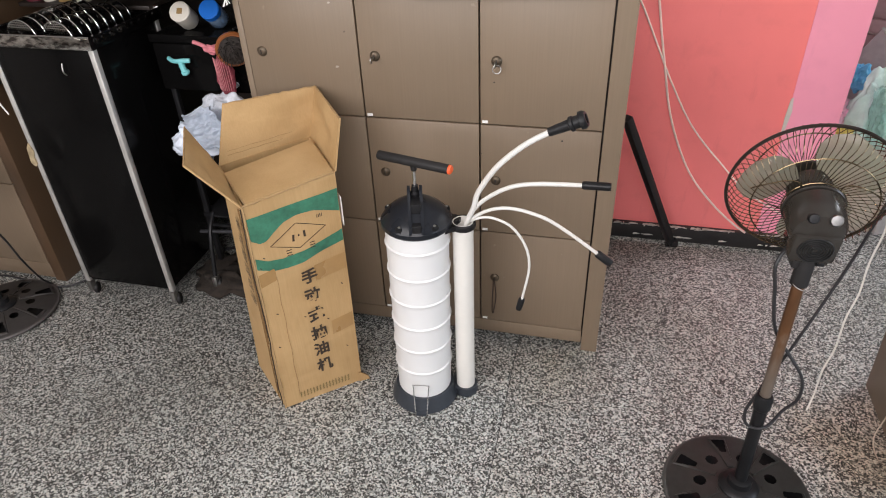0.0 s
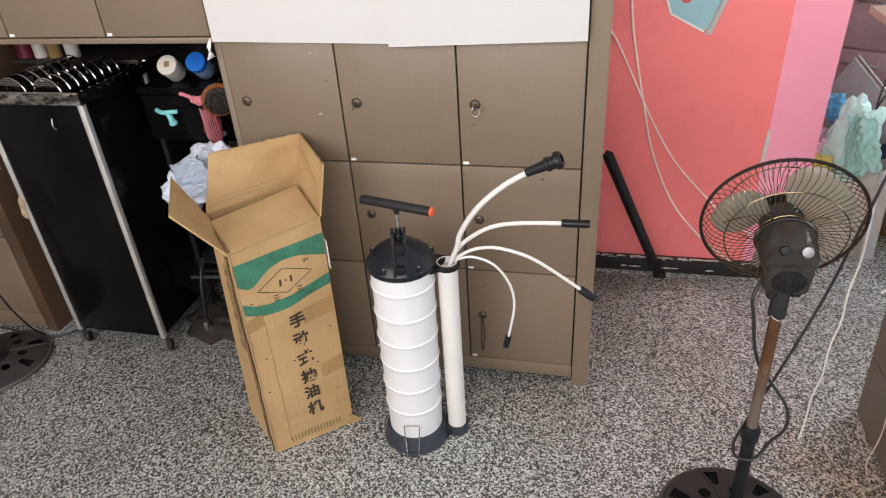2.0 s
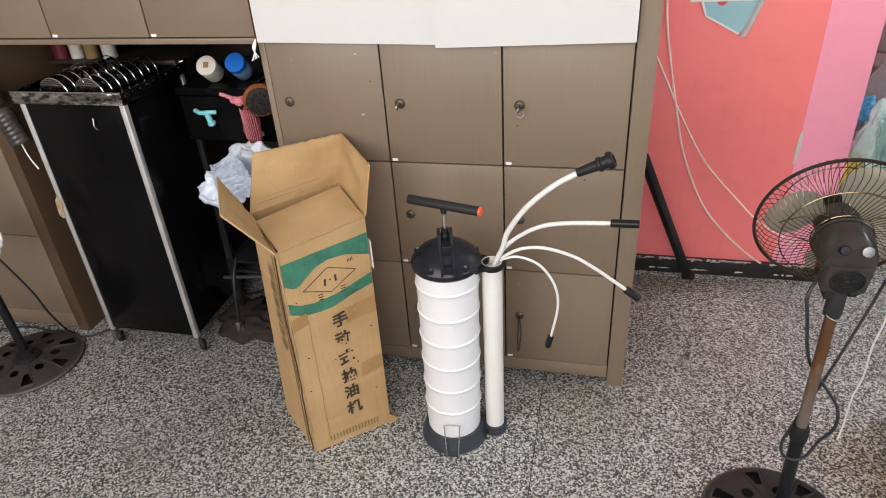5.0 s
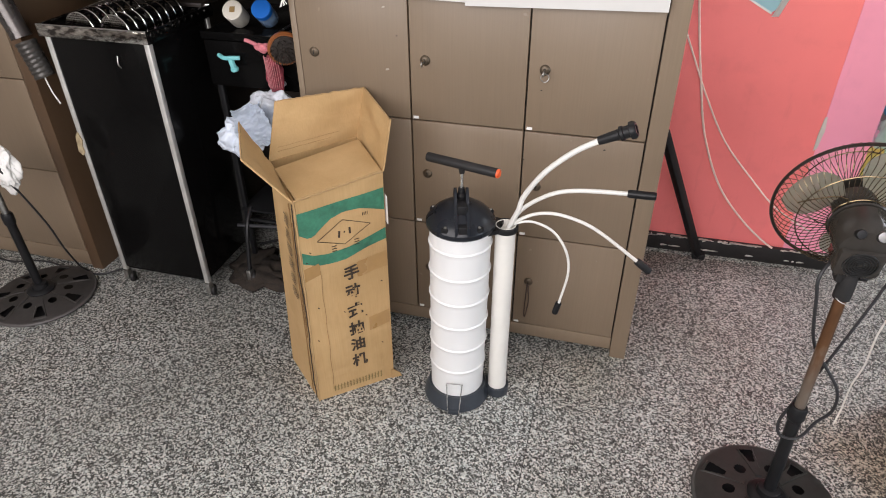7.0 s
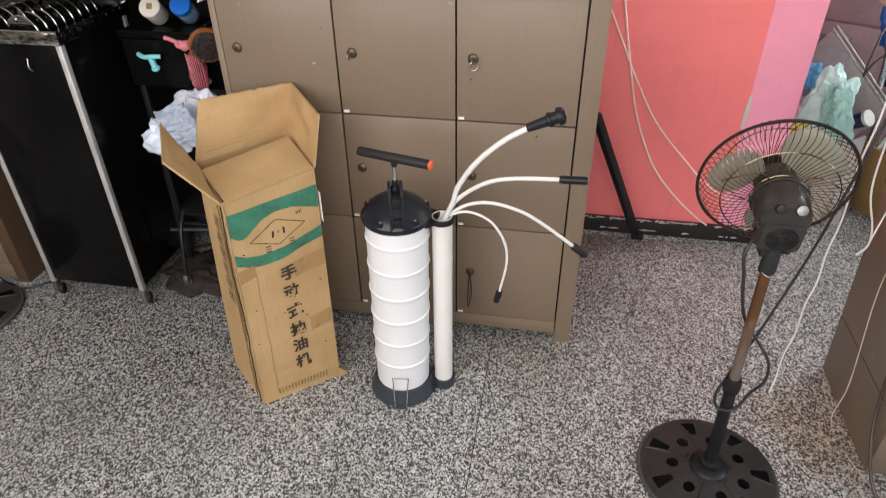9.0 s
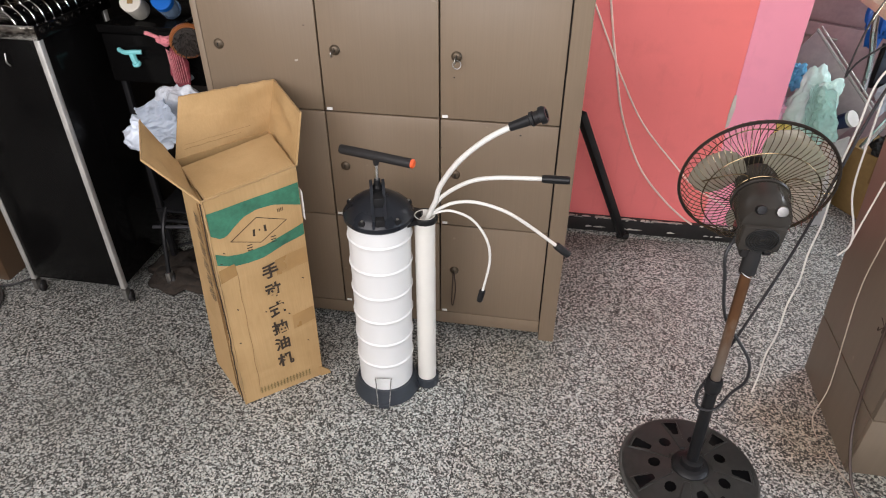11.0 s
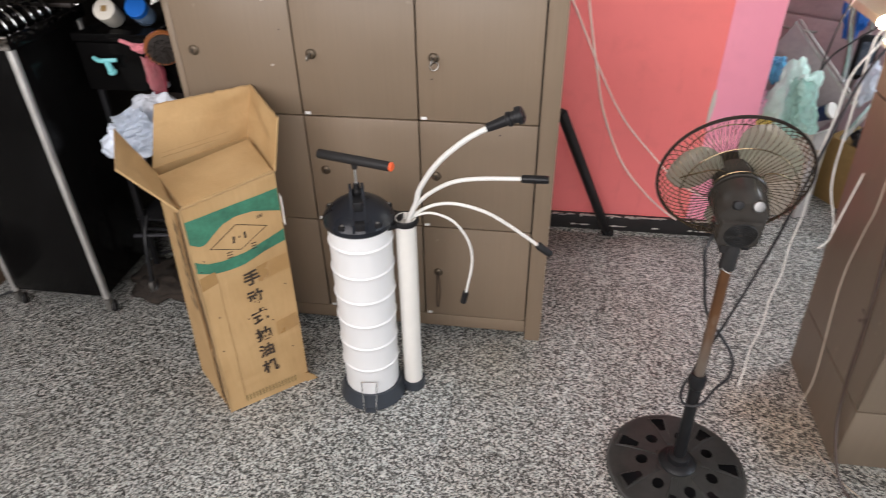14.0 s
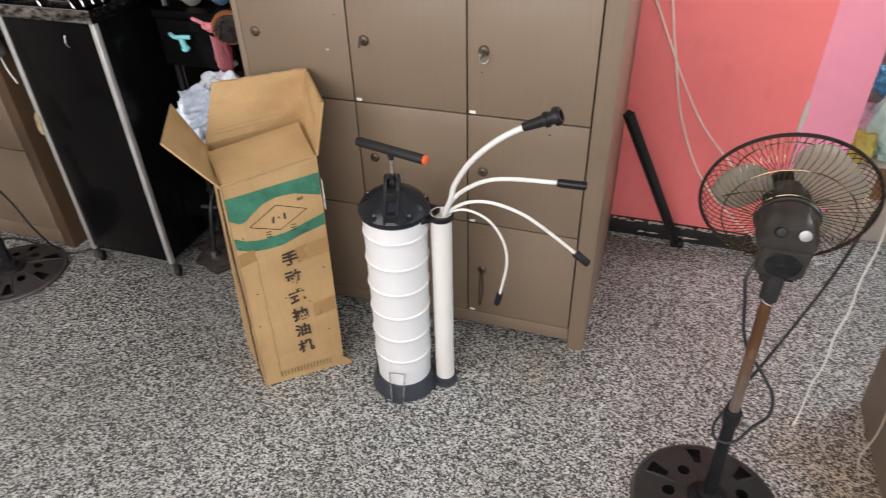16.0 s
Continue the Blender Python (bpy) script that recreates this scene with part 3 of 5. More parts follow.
    part("rod", lathe(B(), [(0.0, 0.61), (0.0042, 0.61), (0.0042, 0.69), (0.0, 0.69)], 14), CHROME, t, "polished pump rod")
    hz = 0.692
    ax = Matrix.Translation((0.002, 0.0, hz)) @ pose(0, 0, 0, 0, 0, -13) @ pose(0, 0, 0, 0, 90, 0)
    bm = B()
    lathe(bm, [(0.0, -0.089), (0.0095, -0.089), (0.0105, -0.086), (0.0105, 0.081), (0.01, 0.083), (0.0, 0.083)], 24, ax)
    handle = part("handle", bm, RUBBER, t, "ridged black T handle")
    bm = B()
    for i in range(9):
        z = -0.075 + i * 0.018
        lathe(bm, [(0.0104, z), (0.0107, z + 0.001), (0.0104, z + 0.002)], 24, ax, False)
    part("grip_rib", bm, RUBBER, handle)
    part("end_plug", lathe(B(), [(0.0, 0.0825), (0.0102, 0.0825), (0.0104, 0.086), (0.008, 0.0885), (0.0, 0.0885)], 20, ax), ORANGE, handle, "orange end plug")
    part("handle_socket", lathe(B(), [(0.0, hz - 0.02), (0.006, hz - 0.02), (0.0085, hz - 0.006), (0.0, hz - 0.006)], 16, pose(0.0, 0, 0)), RUBBER, handle)
    # side tube and its clamp
    tx, ty = 0.1065, 0.024
    part("side_tube", lathe(B(), [(0.0, 0.026), (0.0242, 0.026), (0.0242, 0.541), (0.0218, 0.541), (0.0212, 0.524), (0.0, 0.522)], 32, pose(tx, ty, 0, 0, -0.5, 0), False), PVC, t, "cream plastic storage tube")
    bm = B()
    cx = tx - 0.0045
    lathe(bm, [(0.0244, 0.527), (0.0285, 0.527), (0.0298, 0.53), (0.0298, 0.538), (0.0285, 0.541), (0.0244, 0.541)], 32, pose(cx, ty, 0), False)
    plate(bm, [(0.03, -0.055), (0.06, -0.03), (0.078, -0.012), (0.094, ty - 0.024), (0.092, ty - 0.008), (0.083, ty), (0.092, ty + 0.008), (0.094, ty + 0.024), (0.08, ty + 0.028), (0.05, ty + 0.034)], 0.5285, 0.5395)
    part("tube_clamp", bm, BLACK, t, "black arm gripping the tube")
    return t


extractor()

# four suction hoses that fan out of the side tube
TUBE_TOP = (EX.x + 0.109, EX.y + 0.024)


def hose(pts, r, fit_len, fit_r, label, big=False):
    t = thing("suction_hose", label, "hose", group="hoses in the side tube")
    end, prev = Vector(pts[-1]), Vector(pts[-2])
    d = (end - prev).normalized()
    line = [(TUBE_TOP[0] - 0.004, TUBE_TOP[1] + 0.004, 0.47), (TUBE_TOP[0] + 0.006, TUBE_TOP[1], 0.53)] + [tuple(p) for p in pts[:-1]] + [tuple(end - d * fit_len * 0.9)]
    part("tube", sweep(B(), line, r, 12, 6), PVC_HOSE, t)
    q = d.to_track_quat("Z", "Y").to_matrix().to_4x4()
    m = Matrix.Translation(end - d * fit_len) @ q
    L = fit_len
    if big:
        prof = [(0.0, 0.0), (fit_r * 0.75, 0.0), (fit_r * 0.8, L * 0.1), (fit_r * 0.95, L * 0.55), (fit_r * 1.3, L * 0.58), (fit_r * 1.3, L * 0.66), (fit_r * 1.1, L * 0.68), (fit_r * 1.1, L * 0.82), (fit_r * 1.55, L * 0.84), (fit_r * 1.55, L * 0.93), (fit_r * 1.25, L), (fit_r * 0.85, L), (fit_r * 0.85, L * 0.9), (0.0, L * 0.88)]
    else:
        prof = [(0.0, 0.0), (fit_r * 0.85, 0.0), (fit_r, L * 0.08), (fit_r, L * 0.9), (fit_r * 0.9, L), (fit_r * 0.55, L), (fit_r * 0.5, L * 0.9), (0.0, L * 0.88)]
    part("nozzle", lathe(B(), prof, 24, m), BLACK, t, "black rubber nozzle")
    return t


PVC_HOSE = worn("milky_hose", (0.7, 0.69, 0.65), 0.3, vary=0.07)
hose([(0.03, -0.23, 0.585), (0.042, -0.235, 0.628), (0.084, -0.245, 0.697), (0.141, -0.248, 0.753), (0.193, -0.25, 0.787), (0.256, -0.252, 0.818)], 0.0061, 0.078, 0.0118, "thick white hose ending in a black threaded coupling", True)
hose([(0.026, -0.222, 0.57), (0.058, -0.235, 0.612), (0.109, -0.243, 0.649), (0.167, -0.247, 0.665), (0.265, -0.247, 0.671), (0.317, -0.247, 0.672)], 0.0048, 0.058, 0.0088, "white hose with a straight black nozzle")
hose([(0.028, -0.218, 0.552), (0.068, -0.216, 0.575), (0.118, -0.215, 0.581), (0.18, -0.215, 0.566), (0.231, -0.215, 0.538), (0.306, -0.214, 0.484), (0.336, -0.213, 0.461)], 0.004, 0.04, 0.0092, "thin white hose drooping to a black nozzle")
hose([(0.034, -0.217, 0.548), (0.068, -0.216, 0.553), (0.113, -0.215, 0.533), (0.146, -0.215, 0.484), (0.156, -0.215, 0.425), (0.144, -0.215, 0.343), (0.135, -0.215, 0.3)], 0.0031, 0.034, 0.0078, "thinnest white hose curling down to a small nozzle")


# ---- the carton ----
CREASE = worn("card_crease", (0.31, 0.188, 0.078), 0.85)
def bil(c, u, v):
    a, b, d, e = (Vector(p) for p in c)
    return (a * (1 - u) + b * u) * (1 - v) + (e * (1 - u) + d * u) * v


def panel(c, thick, amp, seed, nu=8, nv=14):
    """A card panel between four corners, with soft dents."""
    bm = B()
    nrm = (Vector(c[1]) - Vector(c[0])).cross(Vector(c[3]) - Vector(c[0])).normalized()
    rows = []
    for k in (0, 1):
        vs = []
        for j in range(nv + 1):
            for i in range(nu + 1):
                u, v = i / nu, j / nv
                edge = min(1, 6 * min(u, 1 - u)) * min(1, 8 * min(v, 1 - v))
                off = amp * edge * noise.noise(Vector((u * 2.2 + seed, v * 4.5, seed * 0.7)))
                vs.append(bm.verts.new(bil(c, u, v) + nrm * (off - k * thick)))
        rows.append(vs)
    w = nu + 1
    for j in range(nv):
        for i in range(nu):
            a = j * w + i
            bm.faces.new([rows[0][q] for q in (a, a + 1, a + w + 1, a + w)])
            bm.faces.new([rows[1][q] for q in (a + w, a + w + 1, a + 1, a)])
    rim = [i for i in range(w)] + [j * w + nu for j in range(1, nv + 1)] + [nv * w + i for i in range(nu - 1, -1, -1)] + [j * w for j in range(nv - 1, 0, -1)]
    for a, b in zip(rim, rim[1:] + rim[:1]):
        bm.faces.new((rows[0][b], rows[0][a], rows[1][a], rows[1][b]))
    return bm


FL0, FR0, BR0, BL0 = (-0.457, -0.381, 0.0), (-0.291, -0.241, 0.0), (-0.427, -0.098, 0.0), (-0.602, -0.247, 0.0)
FL1, FR1, BR1, BL1 = (-0.453, -0.37, 0.617), (-0.297, -0.211, 0.635), (-0.424, -0.053, 0.64), (-0.584, -0.226, 0.632)
carton = thing("cardboard_box", "tall worn cardboard box with green print and open flaps", "box")
front = part("front_panel", panel((FL0, FR0, FR1, FL1), 0.004, 0.005, 1.3), CARD, carton)
leftp = part("left_panel", panel((BL0, FL0, FL1, BL1), 0.004, 0.006, 5.2), CARD, carton)
part("right_panel", panel((FR0, BR0, BR1, FR1), 0.004, 0.004, 7.7), CARD, carton)
part("back_panel", panel((BR0, BL0, BL1, BR1), 0.004, 0.004, 9.1), CARD, carton)
part("bottom_panel", slab(B(), (FL0, FR0, BR0, BL0), -0.004), CARD, carton)
def top_at(u, v, lift=0.0):
    return bil((FL1, FR1, BR1, BL1), u, v) + Vector((0, 0, 0.006 + lift))


part("front_flap", panel([top_at(*p) for p in ((0.03, -0.01, 0), (0.975, -0.01, 0), (0.955, 0.77, 0.01), (-0.01, 0.68, 0.008))], 0.004, 0.004, 3.3, 8, 8), CARD, carton, "front flap folded shut over the top")
bm = B()
for v0, amp in ((0.14, 0.003), (0.22, 0.004)):
    pts = [bil((BL1, BR1, (-0.411, -0.01, 0.757), (-0.592, -0.142, 0.752)), 0.08 + 0.8 * i / 10, v0 + 0.02 * noise.noise(Vector((i * 0.7, v0 * 30, 0)))) + Vector((0.0022, -0.0022, 0)) for i in range(11)]
    sweep(bm, pts, 0.0005, 4, 2)
part("crease", bm, CREASE, carton, "pressed crease lines in the flap")
TL, TR = (-0.592, -0.142, 0.752), (-0.411, -0.01, 0.757)
part("back_flap", panel((BL1, BR1, TR, TL), 0.004, 0.011, 2.4, 12, 10), CARD, carton, "back flap standing up")
part("right_flap", panel((BR1, FR1, (-0.287, -0.17, 0.748), TR), 0.004, 0.01, 6.1, 12, 10), CARD, carton, "side flap standing up")
part("left_flap", panel((FL1, BL1, (-0.632, -0.247, 0.738), (-0.531, -0.416, 0.735)), 0.004, 0.012, 8.8, 12, 10), CARD, carton, "side flap leaning out")
bm = B()
for a, b in ((FL0, FL1), (FL1, FR1)):
    a, b = Vector(a), Vector(b)
    pts = [a.lerp(b, i / 24) + Vector((noise.noise(Vector((i * 0.9, 1, 0))), noise.noise(Vector((i * 0.9, 5, 0))), 0)) * 0.0032 for i in range(25)]
    sweep(bm, pts, 0.0026, 5, 2)
for a, b in ((TL, TR), (TR, (-0.287, -0.17, 0.748)), ((-0.632, -0.247, 0.738), (-0.531, -0.416, 0.735)), (top_at(0.03, -0.01), top_at(-0.01, 0.68, 0.008))):
    a, b = Vector(a), Vector(b)
    pts = [a.lerp(b, i / 20) + Vector((noise.noise(Vector((i * 0.8, 3, 0))), noise.noise(Vector((i * 0.8, 7, 0))), noise.noise(Vector((i * 0.8, 9, 0))))) * 0.0022 for i in range(21)]
    sweep(bm, pts, 0.0016, 5, 2)
part("torn_edge", bm, CARD_EDGE, carton, "rubbed pale card edge")
bm = B()
a, b = Vector(FR0), Vector(FL0)
prism(bm, [(0.0, 0.0), (0.03, 0.0), (0.026, 0.012), (0.008, 0.03), (0.0, 0.032)], -0.004, 0.0, Matrix.Translation(a - Vector((0.006, 0.005, 0))) @ pose(0, 0, 0, 0, 0, 35))
part("crushed_corner", bm, CARD, carton, "crushed corner splayed out at the floor")
part("tape", panel([bil((FR0, BR0, BR1, FR1), u, v) + Vector((0.0045, 0.002, 0)) for u, v in ((-0.03, 0.78), (0.09, 0.78), (0.09, 0.9), (-0.03, 0.9))], 0.0006, 0, 1, 2, 2), PAPER, carton, "short strip of white tape")

bm = B()
for k, (u0, w0, v0, v1) in enumerate(((0.86, 0.0, 0.03, 0.97), (0.93, 0.0, 0.35, 0.9))):
    pts = [bil((BL0, FL0, FL1, BL1), u0 + 0.02 * noise.noise(Vector((i * 0.6, k * 9.0, 2))), v0 + (v1 - v0) * i / 20) + Vector((-0.0035, -0.003, 0)) for i in range(21)]
    sweep(bm, pts, 0.0016, 4, 2)
part("split_seam", bm, CARD_DARK, carton, "dark split seam along the side")
SEAM = worn("dark_card_gap", (0.035, 0.022, 0.012), 0.9)
bm = B()
a, b = Vector(FL0), Vector(FL1)
pts = [a.lerp(b, 0.02 + 0.97 * i / 30) + Vector((-0.006 - 0.002 * math.sin(i * 0.35), -0.001, 0)) + Vector((noise.noise(Vector((i * 0.5, 4, 0))), 0, 0)) * 0.003 for i in range(31)]
sweep(bm, pts, 0.0016, 5, 2)
part("split_seam", bm, SEAM, carton, "open dark gap along the box edge")
FRONT = (FL0, FR0, FR1, FL1)
FN = (Vector(FR0) - Vector(FL0)).cross(Vector(FL1) - Vector(FL0)).normalized()


def on_front(s, t, lift=0.001):
    """A place on the box's front: s across, t down from the top."""
    off = 0.005 * min(1, 6 * min(s, 1 - s)) * min(1, 8 * min(t, 1 - t)) * noise.noise(Vector((s * 2.2 + 1.3, (1 - t) * 4.5, 1.3 * 0.7)))
    return bil(FRONT, s, 1 - t) + FN * (off + lift)


def band(upper, lower, n=24):
    """A printed band between two broken lines of (s, t)."""
    bm = B()

    def at(line, s):
        for (s0, t0), (s1, t1) in zip(line, line[1:]):
            if s <= s1:
                return t0 + (t1 - t0) * (s - s0) / (s1 - s0)
        return line[-1][1]

    s0, s1 = upper[0][0], upper[-1][0]
    cols = []
    for i in range(n + 1):
        s = s0 + (s1 - s0) * i / n
        ta, tb = at(upper, s), at(lower, s)
        cols.append([bm.verts.new(on_front(s, ta + (tb - ta) * k / 4)) for k in range(5)])
    for a, b in zip(cols, cols[1:]):
        for k in range(4):
            bm.faces.new((a[k], a[k + 1], b[k + 1], b[k]))
    return bm


TAPE = worn("clear_brown_tape", (0.36, 0.215, 0.085), 0.28, vary=0.15)
for sa, sb, ta, tb in ((0.62, 0.99, 0.345, 0.42), (0.72, 0.985, 0.63, 0.7), (0.02, 0.2, 0.3, 0.36)):
    part("tape", band([(sa, ta), (sb, ta - 0.008)], [(sa, tb), (sb, tb - 0.012)], 10), TAPE, front, "faded clear tape patch")
part("green_band", band([(0.015, 0.054), (0.5, 0.06), (0.995, 0.064)], [(0.015, 0.146), (0.1, 0.168), (0.16, 0.168), (0.25, 0.145), (0.37, 0.12), (0.52, 0.11), (0.7, 0.116), (0.85, 0.136), (0.995, 0.157)]), GREEN, front, "green printed band")
part("green_band", band([(0.02, 0.224), (0.14, 0.25), (0.3, 0.263), (0.55, 0.264), (0.78, 0.25), (0.995, 0.234)], [(0.02, 0.274), (0.18, 0.303), (0.35, 0.312), (0.5, 0.313), (0.74, 0.294), (0.995, 0.283)]), GREEN, front, "green printed band")


def stroke(bm, a, b, w):
    """A straight inked bar on the front, from a to b in (s, t)."""
    pa, pb = on_front(*a, 0.0016), on_front(*b, 0.0016)
    side = (pb - pa).normalized().cross(FN) * w / 2
    n = 6
    l = [(on_front(a[0] + (b[0] - a[0]) * i / n, a[1] + (b[1] - a[1]) * i / n, 0.0016)) for i in range(n + 1)]
    vs = [(bm.verts.new(p - side), bm.verts.new(p + side)) for p in l]
    for (p, q), (r, s) in zip(vs, vs[1:]):
        bm.faces.new((p, q, s, r))


bm = B()
dia = [(0.195, 0.194), (0.5, 0.141), (0.818, 0.194), (0.506, 0.245)]
for a, b in zip(dia, dia[1:] + dia[:1]):
    stroke(bm, a, b, 0.0017)
part("printed_diamond", bm, INK, front, "thin black printed diamond")


def stroke_part(name, a, b, w):
    one = B()
    stroke(one, a, b, w)
    part(name, one, INK, front)


for a, b, w in (((0.455, 0.183), (0.445, 0.21), 0.0052), ((0.505, 0.193), (0.52, 0.194), 0.005), ((0.575, 0.182), (0.575, 0.208), 0.0052)):
    stroke_part("logo_bar", a, b, w)
for s, t in ((0.35, 0.245), (0.615, 0.248)):
    for k in range(3):
        stroke_part("print_bar", (s, t + k * 0.011 - 0.008), (s + 0.06, t + k * 0.011 - 0.006), 0.0024)
for k in range(4):
    stroke_part("print_bar", (0.735 + k * 0.018, 0.138), (0.738 + k * 0.018, 0.152), 0.0016)
for s, t in ((0.1, 0.23), (0.05, 0.27), (0.9, 0.47), (0.42, 0.56), (0.68, 0.61), (0.12, 0.5), (0.07, 0.66), (0.86, 0.78)):
    bm = B()
    stroke(bm, (s, t), (s + 0.02, t + 0.006), 0.0025)
    part("ink_fleck", bm, INK, front)
bm = B()
for i in range(14):
    stroke(bm, (0.2 + 0.006 * math.sin(i * 1.7), 0.33 + i * 0.045), (0.2 + 0.006 * math.sin(i * 1.7 + 1.7), 0.375 + i * 0.045), 0.0014)
part("crease", bm, CREASE, front, "long rubbed crease")
bm = B()
random.seed(9)
for i in range(16):
    s = 0.2 + i * 0.041
    for k in range(3):
        stroke(bm, (s, 0.945 + k * 0.01 + 0.004 * random.random()), (s + 0.026, 0.945 + k * 0.01), 0.002)
    stroke(bm, (s + 0.013, 0.938), (s + 0.013, 0.972), 0.002)
part("faded_print_line", bm, FADED, front, "faded line of small print")


def glyph(ch, s, t, size, wide=0.95):
    """One printed character on the front of the box."""
    cu = bpy.data.curves.new("glyph", "FONT")
    cu.body, cu.size, cu.align_x, cu.align_y, cu.offset = ch, size, "CENTER", "CENTER", 0.0014
    tmp = new("glyph", cu)
    me = bpy.data.meshes.new_from_object(tmp.evaluated_get(bpy.context.evaluated_depsgraph_get()))
    bpy.data.objects.remove(tmp)
    c = on_front(s, t, 0.0034)
    ex = (on_front(s + 0.1, t, 0.0018) - on_front(s - 0.1, t, 0.0018)).normalized()
    ey = (on_front(s, t - 0.03, 0.0018) - on_front(s, t + 0.03, 0.0018)).normalized()
    ez = ex.cross(ey).normalized()
    ey = ez.cross(ex)
    me.transform(Matrix.Translation(c) @ Matrix((ex, ey, ez)).transposed().to_4x4() @ Matrix.Diagonal((wide, 1, 1, 1)))
    me.materials.clear()
    me.materials.append(INK.m)
    ob = new("printed_character", me)
    ob.parent = front
    return ob


for ch, s, t in zip("手动式抽油机", (0.551, 0.555, 0.557, 0.557, 0.56, 0.564), (0.387, 0.479, 0.573, 0.664, 0.752, 0.841)):
    glyph(ch, s, t, 0.044)
LEFTC = (BL0, FL0, FL1, BL1)
LN = (Vector(FL0) - Vector(BL0)).cross(Vector(FL1) - Vector(FL0)).normalized()
bm = B()
for k in range(6):
    for j in range(4):
        v = 0.88 - k * 0.068 - j * 0.013
        w = 0.16 + 0.08 * random.random()
        q = [bil(LEFTC, a, b) + LN * 0.004 for a, b in ((0.62 - w / 2, v), (0.62 + w / 2, v), (0.62 + w / 2, v - 0.006), (0.62 - w / 2, v - 0.006))]
        bm.faces.new([bm.verts.new(p) for p in q])
part("printed_bar", bm, INK, leftp, "column of rubbed dark print")


# ---- standing fan ----
def fan_foot(t, R, mat):
    bm = B()
    NA, NR = 392, 52
    prof = lambda r: 0.012 + 0.02 * (1 - (r / R) ** 2.2)
    grid = []
    for i in range(NR + 1):
        r = 0.016 + (R - 0.016) * i / NR
        rowv = []
        for j in range(NA):
            a = 2 * math.pi * j / NA
            lift = 0.0025 if 0.05 < r < R * 0.93 and math.cos(7 * a) > 0.55 else 0.0
            z = prof(r) + lift
            if i == NR:
                z = 0.006
            rowv.append(bm.verts.new((r * math.cos(a), r * math.sin(a), z)))
        grid.append(rowv)
    for i in range(NR):
        r = 0.016 + (R - 0.016) * (i + 0.5) / NR
        for j in range(NA):
            a = 2 * math.pi * (j + 0.5) / NA
            ph = (a * 7 / (2 * math.pi)) % 1.0 - 0.5
            arc = ph * 2 * math.pi / 7 * r
            if (r - R * 0.52) ** 2 + arc ** 2 < (R * 0.085) ** 2:
                continue
            ph2 = ((a * 7 / (2 * math.pi)) + 0.5) % 1.0 - 0.5
            if R * 0.6 < r < R * 0.88 and abs(ph2 * 2 * math.pi / 7 * r) < R * 0.22 * (r / R - 0.42):
                continue
            k = (j + 1) % NA
            bm.faces.new((grid[i][j], grid[i][k], grid[i + 1][k], grid[i + 1][j]))
    bmesh.ops.solidify(bm, geom=bm.faces[:], thickness=0.005)
    f = part("foot", bm, mat, t, "round black foot with cut-outs")
    # added black disc: it puts the shade into the foot's cut-outs
    part("hole_shade_plate", lathe(B(), [(0.0, 0.003), (R - 0.004, 0.003), (R - 0.004, 0.005), (0.0, 0.005)], 48), BLACK, f, "black disc standing in for shade in the cut-outs")
    part("rim", ring(B(), R - 0.002, 0.006, pose(0, 0, 0.007), 72, 8), mat, f)
    part("collar", lathe(B(), [(0.0, 0.02), (0.042, 0.02), (0.043, 0.034), (0.037, 0.04), (0.026, 0.043), (0.024, 0.056), (0.017, 0.06), (0.0, 0.06)], 36), BLACK, f, "stepped black collar")
    return f


def guard(bm, R, depth, hub, n, twist, m, wire=0.00072):
    """The radial wires of a fan guard, from the hub ring out to the rim."""
    for i in range(n):
        a = 2 * math.pi * i / n
        pts = []
        for r, z, k in ((hub, depth, 0.0), (hub + (R - hub) * 0.45, depth * 0.98, 0.5), (hub + (R - hub) * 0.8, depth * 0.74, 0.88), (R * 0.955, depth * 0.3, 1.0), (R, 0.0, 1.0)):
            b = a + twist * k
            pts.append(m @ Vector((r * math.cos(b), r * math.sin(b), z)))
        sweep(bm, pts, wire, 4, 3)


